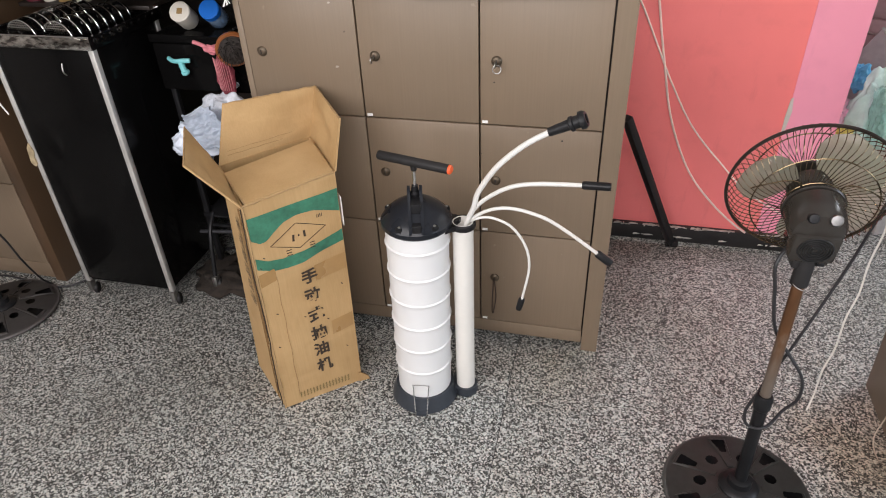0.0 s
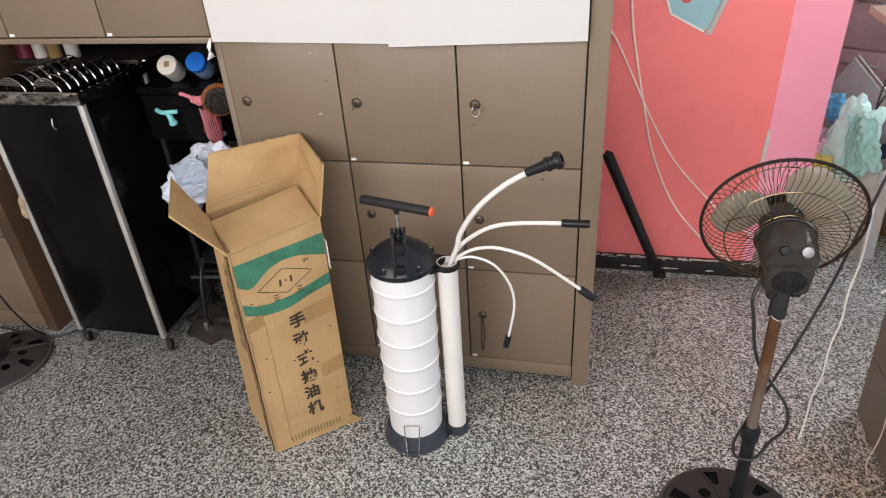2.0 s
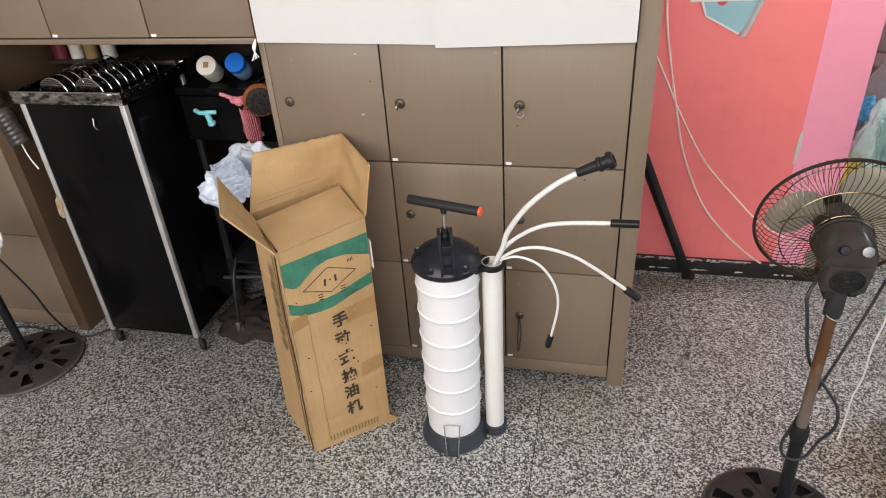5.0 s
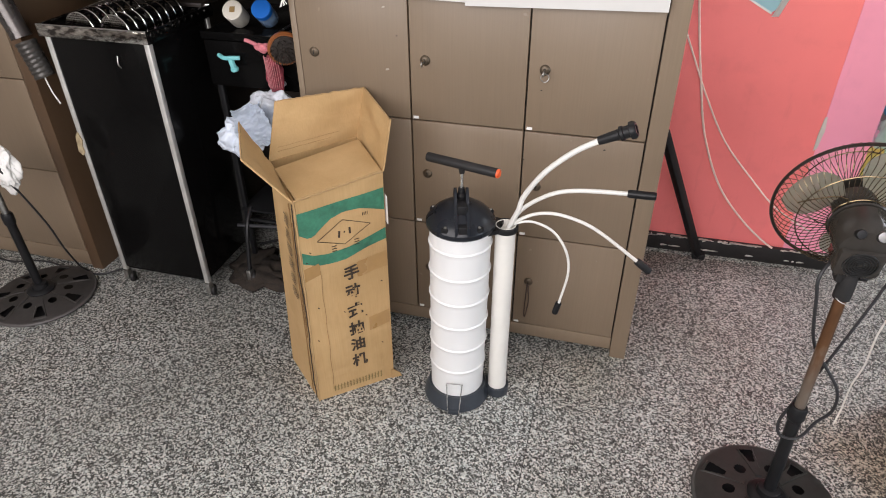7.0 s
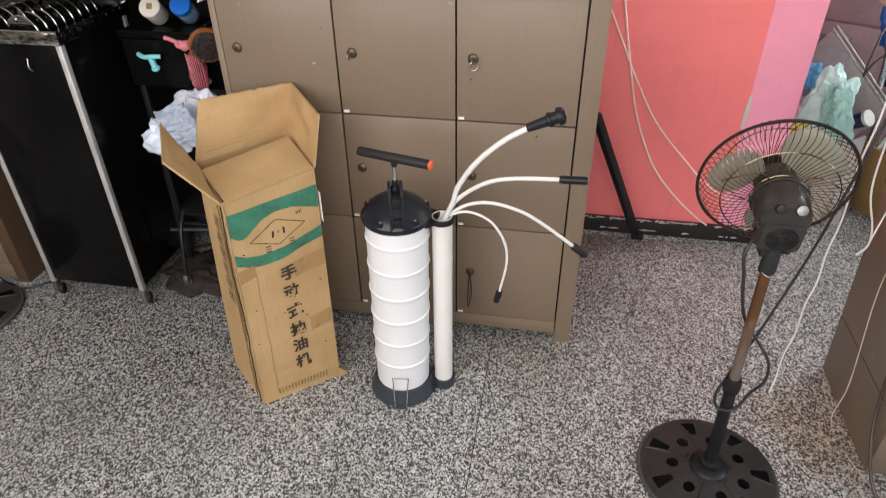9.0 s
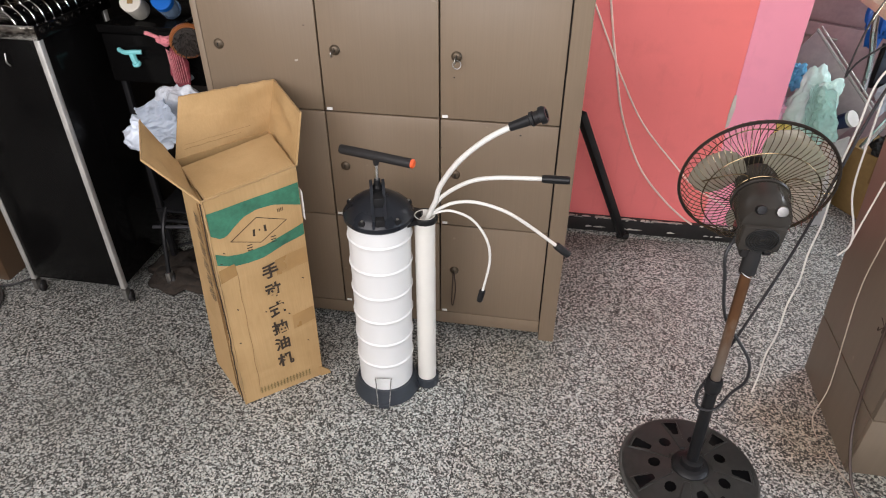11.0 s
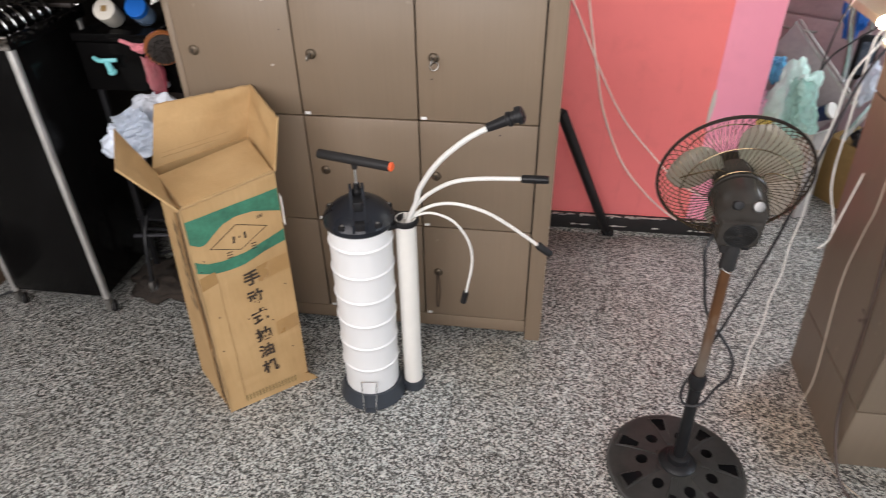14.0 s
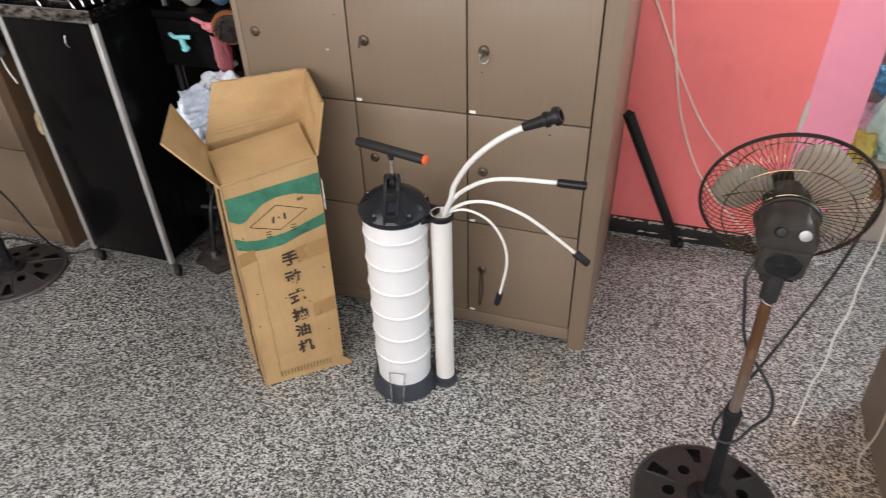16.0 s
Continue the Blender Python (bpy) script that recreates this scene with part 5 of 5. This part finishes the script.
# hair dryer hung at the locker's corner
hd = thing("hair_dryer", "silver and black ribbed hair dryer hung on the locker corner", "hair dryer")
A0, A1, A2 = Vector((-1.435, -0.04, 0.935)), Vector((-1.39, -0.045, 0.815)), Vector((-1.36, -0.05, 0.715))
d1 = (A2 - A0).normalized().to_track_quat("Z", "Y").to_matrix().to_4x4()
part("barrel", lathe(B(), [(0.0, -0.02), (0.026, -0.02), (0.03, 0.02), (0.027, 0.1), (0.029, 0.118), (0.0, 0.118)], 24, Matrix.Translation(A0) @ d1), worn("dark_silver_barrel", (0.1, 0.09, 0.085), 0.25, 0.7, vary=0.4), hd, "scuffed dark silver barrel")
L2 = (A2 - A1).length
prof = [(0.0, 0.0)]
for i in range(8):
    prof += [(0.0275, L2 * i / 8 + 0.001), (0.0295, L2 * (i + 0.5) / 8), (0.0275, L2 * (i + 1) / 8 - 0.001)]
prof += [(0.0, L2)]
part("nozzle", lathe(B(), prof, 24, Matrix.Translation(A1) @ d1), worn("grey_black_rib", (0.06, 0.055, 0.05), 0.3, 0.4), hd, "ribbed dark nozzle")
part("string", sweep(B(), [tuple(A2), tuple(A2 + Vector((0.008, 0, -0.04))), tuple(A2 + Vector((0.024, 0, -0.075)))], 0.0022, 6, 3), PAPER, hd)

# cloth and cord on the far fan's pole
bm = B()
crumple(bm, (-1.46, -0.2, 0.49), (0.045, 0.03, 0.07), 4.4, 0.35, 4, 0.1)
tagged(make("white_cloth", bm, PAPER), "white cloth tied round the fan pole", "cloth")
tagged(make("power_cord", sweep(B(), [(-1.46, -0.22, 0.56), (-1.44, -0.225, 0.48), (-1.43, -0.2, 0.4), (-1.44, -0.15, 0.27), (-1.45, -0.12, 0.17), (-1.47, -0.07, 0.06), (-1.48, -0.03, 0.005)], 0.0032, 6, 6), CABLE_K), "thin black cord running down to the floor", "cord")
tagged(make("power_cord", sweep(B(), [(-1.95, -0.02, 0.006), (-1.8, -0.05, 0.006), (-1.68, -0.02, 0.006), (-1.45, -0.04, 0.006), (-1.36, 0.03, 0.006)], 0.0035, 6, 6), CABLE_K), "black cord lying on the floor", "cord")


# ---- red wall: bar, cables, torn poster ----
bar0, bar1 = Vector((0.566, 0.597, 0.004)), Vector((0.353, 0.36, 0.565))
bar = thing("leaning_bar", "black square metal bar leaning behind the lockers", "bar")
d = (bar1 - bar0).normalized().to_track_quat("Z", "Y").to_matrix().to_4x4()
part("bar_body", box(B(), -0.012, 0.012, -0.012, 0.012, 0.008, (bar1 - bar0).length, 0.002, Matrix.Translation(bar0) @ d), BLACK, bar)
part("bar_foot", box(B(), 0.545, 0.588, 0.582, 0.612, 0.0, 0.022, 0.004), RUBBER, bar, "black rubber foot")
YW = WALL_Y - 0.004
tagged(make("wall_cable", sweep(B(), [(0.385, YW, 1.12), (0.398, YW, 0.909), (0.425, YW, 0.76), (0.456, YW, 0.625), (0.495, YW, 0.47), (0.551, YW, 0.333), (0.61, YW, 0.235), (0.692, YW, 0.144), (0.76, YW, 0.085), (0.8, YW - 0.02, 0.066)], 0.0035, 8, 5), worn("pinkish_cable", (0.88, 0.7, 0.63), 0.5)), "pale twin cable drooping down the red wall", "cable", "cables on the red wall")
tagged(make("wall_cable", sweep(B(), [(0.3, YW, 0.9), (0.359, YW, 0.819), (0.425, YW, 0.69), (0.481, YW, 0.579), (0.57, YW, 0.43), (0.69, YW, 0.297), (0.78, YW, 0.21), (0.9, YW - 0.002, 0.14)], 0.0029, 8, 5), worn("pinkish_cable_thin", (0.88, 0.74, 0.67), 0.5)), "pale thin cable crossing the red wall", "cable", "cables on the red wall")
post = thing("torn_poster", "torn pale blue paper poster with a curled white corner", "poster")
part("sheet", prism(B(), [(0.492, 0.94), (0.51, 0.894), (0.606, 0.842), (0.618, 0.85), (0.655, 0.93), (0.66, 1.2), (0.48, 1.2)], YW - 0.001, YW + 0.002), PAPERBLUE, post)
for poly in ([(0.488, 0.94), (0.507, 0.89), (0.512, 0.892), (0.494, 0.942)], [(0.507, 0.89), (0.606, 0.837), (0.608, 0.842), (0.51, 0.894)]):
    part("white_margin", prism(B(), poly, YW - 0.0022, YW - 0.0012), PAPER, post)
part("white_margin", prism(B(), [(0.46, 0.931), (0.662, 0.934), (0.662, 0.945), (0.46, 0.942)], YW - 0.003, YW - 0.0015), PAPER, post)
bm = B()
NU = 8
cols = []
for i in range(NU + 1):
    a = math.pi * 0.9 * i / NU
    off = 0.012
    cols.append([bm.verts.new((0.607 + 0.034 * (k) + 0.018 * math.sin(a) + 0.002, YW - 0.003 - off * (1 - math.cos(a)) * 0.5, 0.83 + 0.1 * k + 0.006 * i / NU)) for k in (0, 0.33, 0.66, 1)])
for a, b in zip(cols, cols[1:]):
    for k in range(3):
        bm.faces.new((a[k], a[k + 1], b[k + 1], b[k]))
bmesh.ops.solidify(bm, geom=bm.faces[:], thickness=0.0006)
part("curled_corner", bm, PAPER, post, "white curled back of the paper")
part("printed_seal", lathe(B(), [(0.0, 0.0), (0.014, 0.0), (0.0155, 0.0006), (0.0, 0.0006)], 20, pose(0.548, YW - 0.0012, 0.936, 90)), worn("seal_red", (0.6, 0.1, 0.13), 0.7), post, "small red printed seal")

# ---- the counter on the other side ----
CX0, CX1, CY0, CY1 = 1.04, 1.95, -0.343, 0.022
ctr = thing("reception_counter", "taupe laminate counter with thin dark joints", "counter", pose(0, 0, 0))
part("core", box(B(), CX0 + 0.014, CX1, CY0 + 0.014, CY1 - 0.012, 0.0, 0.885), NICHE, ctr)
for za, zb in ((0.0, 0.177), (0.182, 0.76), (0.765, 0.888)):
    part("side_panel", prism(B(), [(CY0 + 0.0145, za), (0.008 + 0.115 * za, za), (0.008 + 0.115 * zb, zb), (CY0 + 0.0145, zb)], 0.0, 0.014, Matrix.Translation((CX0 + 0.014, 0, 0)) @ pose(0, 0, 0, 0, 0, 90)), COUNTER, ctr)
    part("front_panel", box(B(), CX0, CX1, CY0, CY0 + 0.014, za, zb, 0.0008), COUNTER, ctr)
part("end_panel", box(B(), CX0 + 0.015, CX1, CY1 - 0.012, CY1, 0.0, 0.888, 0.0008), COUNTER, ctr)
part("desktop", box(B(), 1.022, CX1, CY0 - 0.02, 0.62, 0.89, 0.91, 0.002), DESKTOP, ctr, "pale worn desktop")
part("desk_leg", box(B(), 1.6, 1.64, 0.36, 0.4, 0.0, 0.889, 0.002), COUNTER, ctr)
part("upstand", box(B(), 1.2, CX1, CY0 + 0.02, 0.0, 0.911, 1.0, 0.002), DESKTOP, ctr, "raised pale ledge")

lampt = thing("work_lamp", "lit bulb and white plastic lamp body hung on the counter edge", "lamp")
b0, b1, b2 = Vector((0.98, 0.03, 0.932)), Vector((0.99, -0.01, 0.912)), Vector((0.99, -0.25, 0.872))
part("bulb", lathe(B(), [(0.0, -0.015), (0.008, -0.012), (0.0135, -0.004), (0.0135, 0.004), (0.008, 0.012), (0.0, 0.015)], 20, Matrix.Translation(b0)), BULB, lampt, "glowing warm bulb")
ax = (b2 - b1).normalized().to_track_quat("Z", "X").to_matrix().to_4x4()
AXM = Matrix.Translation(b1) @ ax
Ll = (b2 - b1).length
part("lit_tube", lathe(B(), [(0.0, 0.0), (0.007, 0.0), (0.0092, 0.006), (0.0092, 0.118), (0.0, 0.12)], 20, AXM @ pose(0.004, 0.0, 0)), TUBE, lampt, "lit white lamp tube")
part("holder", box(box(B(), -0.02, -0.007, -0.017, 0.017, -0.012, 0.15, 0.002, AXM), -0.01, 0.002, -0.019, -0.015, 0.0, 0.14, 0.001, AXM), CREAM, lampt, "yellowed plastic tube holder")
bm = B()
box(bm, -0.016, 0.016, -0.017, 0.017, 0.118, 0.185, 0.005, AXM)
box(bm, -0.018, 0.018, -0.02, 0.02, 0.126, 0.134, 0.002, AXM)
lathe(bm, [(0.0, 0.106), (0.0135, 0.106), (0.0135, 0.12), (0.0, 0.12)], 18, AXM @ pose(0.004, 0, 0))
box(bm, -0.01, 0.02, -0.007, 0.007, 0.14, 0.17, 0.003, AXM)
part("lamp_socket", bm, WHITEPL, lampt, "boxy white plastic socket")
part("socket_end", box(box(B(), -0.014, -0.002, -0.013, 0.013, 0.184, Ll, 0.002, AXM), 0.002, 0.011, -0.011, 0.009, 0.184, Ll - 0.012, 0.002, AXM), worn("yellowed_plug", (0.42, 0.37, 0.29), 0.45, vary=0.3), lampt, "yellowed plug end")
bm = B()
sweep(bm, [(1.024, -0.122, 0.708), (1.022, -0.155, 0.722), (1.02, -0.2, 0.743), (1.02, -0.24, 0.772), (1.02, -0.268, 0.802)], 0.0105, 8, 4)
box(bm, -0.011, 0.011, -0.01, 0.01, -0.02, 0.03, 0.004, pose(1.02, -0.185, 0.757, -28))
tagged(make("plug_adapter", bm, BLACK), "black plastic plug adapter hung on the counter side", "plug")
bm = B()
crumple(bm, (1.018, -0.138, 0.737), (0.013, 0.02, 0.016), 5.0, 0.3, 2)
tagged(make("tape_knot", bm, PAPER), "white knot of tape on a cable", "tape")


def cable(pts, r, mat, label):
    tagged(make("cable", sweep(B(), pts, r, 7, 6), mat), label, "cable", "cables by the counter")


cable([(1.022, -0.132, 0.724), (1.02, -0.128, 0.66), (1.018, -0.137, 0.58), (1.02, -0.122, 0.5), (1.022, -0.115, 0.354), (1.024, -0.164, 0.11), (1.0, -0.21, 0.006), (1.03, -0.37, 0.005), (1.09, -0.45, 0.005), (1.17, -0.44, 0.005)], 0.0017, CABLE_T, "beige cable hanging down the counter side")
cable([(1.02, -0.19, 0.75), (1.02, -0.197, 0.7), (1.02, -0.198, 0.66), (1.022, -0.203, 0.608), (1.023, -0.258, 0.401), (1.024, -0.292, 0.201), (1.02, -0.35, 0.09), (1.04, -0.42, 0.006), (1.1, -0.52, 0.005)], 0.0036, CABLE_B, "brown cable hanging down the counter side")
cable([(0.972, -0.005, 0.935), (0.955, -0.04, 0.96), (0.93, -0.09, 0.93), (0.893, -0.1, 0.866), (0.889, -0.1, 0.77), (0.884, -0.1, 0.682), (0.889, -0.1, 0.6), (0.892, -0.1, 0.533), (0.887, -0.1, 0.45), (0.891, -0.1, 0.37), (0.884, -0.1, 0.294), (0.887, -0.1, 0.2), (0.879, -0.1, 0.13), (0.881, -0.1, 0.042), (0.87, -0.12, 0.005)], 0.0023, CABLE_W, "white cable looping from the lamp to the floor")
cable([(0.972, 0.0, 0.93), (0.955, -0.03, 0.935), (0.935, -0.05, 0.911), (0.941, -0.05, 0.758), (0.951, -0.05, 0.601), (0.985, -0.05, 0.5), (0.992, -0.05, 0.45), (0.975, -0.05, 0.42)], 0.0024, CABLE_W, "white cable with a loose end in the air")
cable([(0.992, -0.05, 0.455), (1.01, -0.03, 0.52), (1.036, 0.0, 0.6)], 0.0022, CABLE_W, "thin white cable tail")
cable([(1.1, -0.1, 0.935), (1.02, -0.06, 0.96), (0.97, -0.02, 0.95), (0.9, 0.02, 0.87), (0.885, 0.03, 0.83), (0.9, 0.03, 0.96), (0.95, 0.03, 1.06), (1.05, 0.0, 1.16)], 0.0021, CABLE_K, "thin dark cable curling over the counter")
cable([(1.18, -0.18, 0.935), (1.12, -0.15, 0.95), (1.05, -0.13, 0.937), (0.98, -0.03, 0.937)], 0.002, CABLE_K, "black cable lying across the desktop")
cable([(1.12, -0.12, 0.935), (1.05, -0.08, 0.945), (1.012, -0.035, 0.92), (1.014, -0.03, 0.87), (1.014, -0.055, 0.81), (1.014, -0.085, 0.772), (1.014, -0.125, 0.757), (1.014, -0.165, 0.77)], 0.0027, CABLE_K, "black cable lying across the desktop")
cable([(1.035, -0.19, 0.73), (1.02, -0.26, 0.75), (1.02, -0.33, 0.8), (1.1, -0.37, 0.83)], 0.0022, CABLE_B, "dark cable sagging along the counter")
bm = B()
for dy, dz in ((0.02, 0.012), (-0.016, 0.014), (0.014, -0.018), (-0.012, -0.012)):
    sweep(bm, [(1.019, -0.262, 0.385), (1.015, -0.262 + dy * 0.6, 0.385 + dz), (1.017, -0.262 + dy, 0.385 + dz * 0.7)], 0.0011, 5, 3)
tagged(make("twist_tie", bm, CABLE_B), "thin dark wire tie knotted round a cable", "wire tie")
# cords of the near fan
cable([(0.64, -0.36, 0.66), (0.616, -0.385, 0.62), (0.624, -0.39, 0.57), (0.638, -0.392, 0.5), (0.658, -0.386, 0.45), (0.688, -0.39, 0.41), (0.719, -0.4, 0.364), (0.725, -0.4, 0.31), (0.705, -0.4, 0.27), (0.675, -0.425, 0.242), (0.642, -0.42, 0.236), (0.634, -0.41, 0.265), (0.648, -0.402, 0.31), (0.658, -0.395, 0.34)], 0.0034, CABLE_K, "black fan cord looped round the pole")
cable([(0.66, -0.39, 0.36), (0.682, -0.385, 0.405), (0.765, -0.3, 0.566), (0.805, -0.27, 0.72), (0.87, -0.2, 0.9), (0.96, -0.12, 0.955), (1.04, -0.1, 0.936)], 0.003, CABLE_K, "black fan cord rising to the counter")

# ---- clutter behind the wall's end ----
chest = thing("drawer_chest", "mauve-brown laminate drawer chest with steel bar handles", "chest", pose(1.5, 1.35, 0, 0, 0, -32))
part("body", box(B(), -0.45, 0.5, 0.0, 0.5, 0.0, 1.0, 0.003), MAUVE, chest)
for i, (za, zb) in enumerate(((0.05, 0.3), (0.31, 0.56), (0.57, 0.8), (0.81, 0.97))):
    d = part("drawer_front", box(B(), -0.44, 0.49, -0.016, -0.001, za, zb, 0.002), MAUVE, chest)
    for x in (-0.2, 0.25):
        part("bar_handle", sweep(B(), [(x - 0.06, -0.02, zb - 0.05), (x - 0.055, -0.034, zb - 0.05), (x + 0.055, -0.034, zb - 0.05), (x + 0.06, -0.02, zb - 0.05)], 0.005, 8, 2), STEEL, d, "steel bar handle")
for nm, c, s, mat, lab, seed in (
    ("packet", (1.47, 1.02, 0.45), (0.04, 0.03, 0.075), BAG, "blue and white packet leaning on the clutter", 8.8),
    ("packet", (1.085, 0.9, 0.53), (0.04, 0.035, 0.045), CLOTHBLUE, "light blue plastic packet among the bags", 2.2),
    ("packet", (1.06, 0.88, 0.4), (0.045, 0.035, 0.05), PURPLE, "crumpled pale pink packet among the bags", 3.3),
    ("packet", (1.06, 0.84, 0.33), (0.045, 0.035, 0.05), YELLOW, "crumpled yellow and white packet", 4.4),
    ("plastic_bag", (1.18, 0.9, 0.36), (0.06, 0.04, 0.08), worn("pale_green_bag", (0.5, 0.62, 0.56), 0.35), "pale thin plastic bag under the other", 5.5),
    ("black_bag", (1.46, 0.9, 0.285), (0.042, 0.04, 0.04), RUBBER, "small black bag on a carton", 6.6),
    ("blue_cloth", (1.37, 1.08, 0.7), (0.04, 0.04, 0.1), BLUE, "bright blue cloth on the chest", 7.7),
):
    bm = B()
    crumple(bm, c, s, seed, 0.5, 4, 0.1)
    tagged(make(nm, bm, mat), lab, nm.replace("_", " "), "bags and packets in the clutter")


mint = thing("plastic_bag", "crumpled thin mint green plastic bag on the clutter", "plastic bag", group="bags and packets in the clutter")
bm = B()
crumple(bm, (1.155, 0.865, 0.425), (0.078, 0.045, 0.13), 4.2, 0.42, 4, 0.05)
part("bag_body", bm, MINTBAG, mint)
part("bag_fold", drape(B(), ((1.1, 0.83, 0.53), (1.2, 0.81, 0.52), (1.23, 0.79, 0.35), (1.13, 0.79, 0.31)), 0.022, 5.1, pinch=0.25), MINTBAG, mint, "loose fold of the bag")


def carton_box(x0, x1, y0, y1, z0, z1, rz, mat, label):
    t = thing("carton", label, "box", pose((x0 + x1) / 2, (y0 + y1) / 2, z0, 0, 0, rz), "cartons in the clutter")
    w, d, h = (x1 - x0) / 2, (y1 - y0) / 2, z1 - z0
    part("carton_body", box(B(), -w, w, -d, d, 0, h, 0.003), mat, t)
    part("tape_strip", box(B(), -0.02, 0.02, -d - 0.001, d + 0.001, h * 0.6, h + 0.001), CARD_DARK, t)
    part("flap", slab(B(), ((-w, -d, h), (w, -d, h), (w, -d * 0.1, h + 0.012), (-w, -d * 0.1, h + 0.02)), 0.003), mat, t)


carton_box(1.0, 1.29, 0.8, 1.1, 0.0, 0.27, 4, worn("greyish_card", (0.46, 0.4, 0.33), 0.8, vary=0.2), "pale greyish carton under the bags")
carton_box(1.42, 1.72, 0.787, 1.067, 0.0, 0.25, -61, KHAKI, "khaki cardboard carton on the floor")
can = thing("plastic_cup", "navy plastic cup with a pale lid in the clutter", "cup", pose(1.3, 0.93, 0.36, 55, 0, 40))
part("body", lathe(B(), [(0.0, -0.05), (0.024, -0.05), (0.028, 0.03), (0.0, 0.03)], 20), NAVY, can)
part("lid", lathe(B(), [(0.0, 0.03), (0.03, 0.03), (0.03, 0.04), (0.0, 0.042)], 20), WHITEPL, can)
tagged(make("panel_offcut", slab(B(), ((1.26, 0.79, 0.0), (1.31, 0.81, 0.0), (1.3, 0.83, 0.345), (1.25, 0.81, 0.33)), 0.008), worn("greyed_board", (0.45, 0.43, 0.41), 0.6)), "grey-white panel offcut leaning on a carton", "board")
frm = thing("metal_frame", "chrome tube stool frame lying on the clutter", "frame")
for pts in ([(1.19, 1.0, 0.84), (1.264, 1.0, 0.805), (1.307, 1.0, 0.746), (1.325, 1.0, 0.66), (1.349, 1.0, 0.564), (1.36, 1.0, 0.45)], [(1.47, 0.85, 0.72), (1.42, 0.82, 0.5), (1.36, 0.85, 0.3)]):
    part("tube", sweep(B(), pts, 0.011, 10, 5), CHROME, frm, "bent chrome tube")
brd = thing("scrap_board", "grey panel with bright metal edge leaning on the clutter", "panel")
part("board", slab(B(), ((1.144, 1.0, 0.658), (1.396, 0.96, 0.391), (1.33, 1.02, 0.25), (1.04, 1.08, 0.42)), 0.012), worn("grey_panel", (0.42, 0.36, 0.36), 0.45), brd)
part("edge_strip", sweep(B(), [(1.142, 0.992, 0.662), (1.398, 0.95, 0.392)], 0.0045, 6, 1), ALU, brd, "bright metal edge strip")
part("edge_strip", sweep(B(), [(1.152, 0.99, 0.672), (1.41, 0.948, 0.398)], 0.003, 6, 1), ALU, brd, "bright metal edge strip")
sign = thing("folded_stand", "small dark screen on a thin steel stand", "stand")
part("upright", box(B(), 1.425, 1.435, 1.08, 1.09, 0.0, 0.7, 0.002), STEEL, sign)
plate_ = part("plate", box(B(), 1.4, 1.47, 1.06, 1.08, 0.44, 0.6, 0.004), BLACK, sign)
part("screen", box(B(), 1.41, 1.46, 1.057, 1.0595, 0.46, 0.58, 0.001), worn("dull_screen", (0.08, 0.1, 0.13), 0.3), plate_, "dull grey-blue screen")
bm = B()
crumple(bm, (1.27, -0.44, 0.075), (0.05, 0.06, 0.11), 9.0, 0.25, 4, 0.1)
tagged(make("white_sack", bm, PAPER), "white sack standing at the counter's foot", "sack")
pad = thing("padded_box", "mauve-brown padded box lying on the desktop", "box", pose(1.107, 0.414, 0.911, 0, 0, -60))
part("box_body", box(B(), 0, 0.155, 0.0, 0.3, 0.0, 0.16, 0.012), worn("mauve_cloth", (0.2, 0.12, 0.125), 0.75, vary=0.3), pad)
part("box_piping", box(B(), -0.002, 0.157, -0.003, 0.0, 0.006, 0.014, 0.001), DARKSKIRT, pad, "dark piping")
ctn = thing("carton", "brown carton with a teal printed foot on the desktop", "box", pose(1.187, 0.272, 0.911, 0, 0, -60), "cartons in the clutter")
part("carton_body", box(B(), 0, 0.2, 0.0, 0.2, 0.0, 0.17, 0.002), KHAKI, ctn)
part("teal_print", box(B(), 0.004, 0.196, -0.0012, 0.0, 0.004, 0.03), worn("dull_teal_print", (0.06, 0.16, 0.15), 0.6), ctn, "dull teal printed band")


# ---- terrazzo panels of the floor ----
PW, PL = 1.55, 4.62
bm = B()
box(bm, 0.0011, PW - 0.0011, 0.0011, PL - 0.0011, -0.02, 0.0, 0.0008)
first = None
for i in range(-4, 4):
    for k in range(0, 2):
        x, y = 0.112 + i * PW, -4.02 + k * PL
        if x + PW < -3.2 or x > 3.0:
            continue
        if first is None:
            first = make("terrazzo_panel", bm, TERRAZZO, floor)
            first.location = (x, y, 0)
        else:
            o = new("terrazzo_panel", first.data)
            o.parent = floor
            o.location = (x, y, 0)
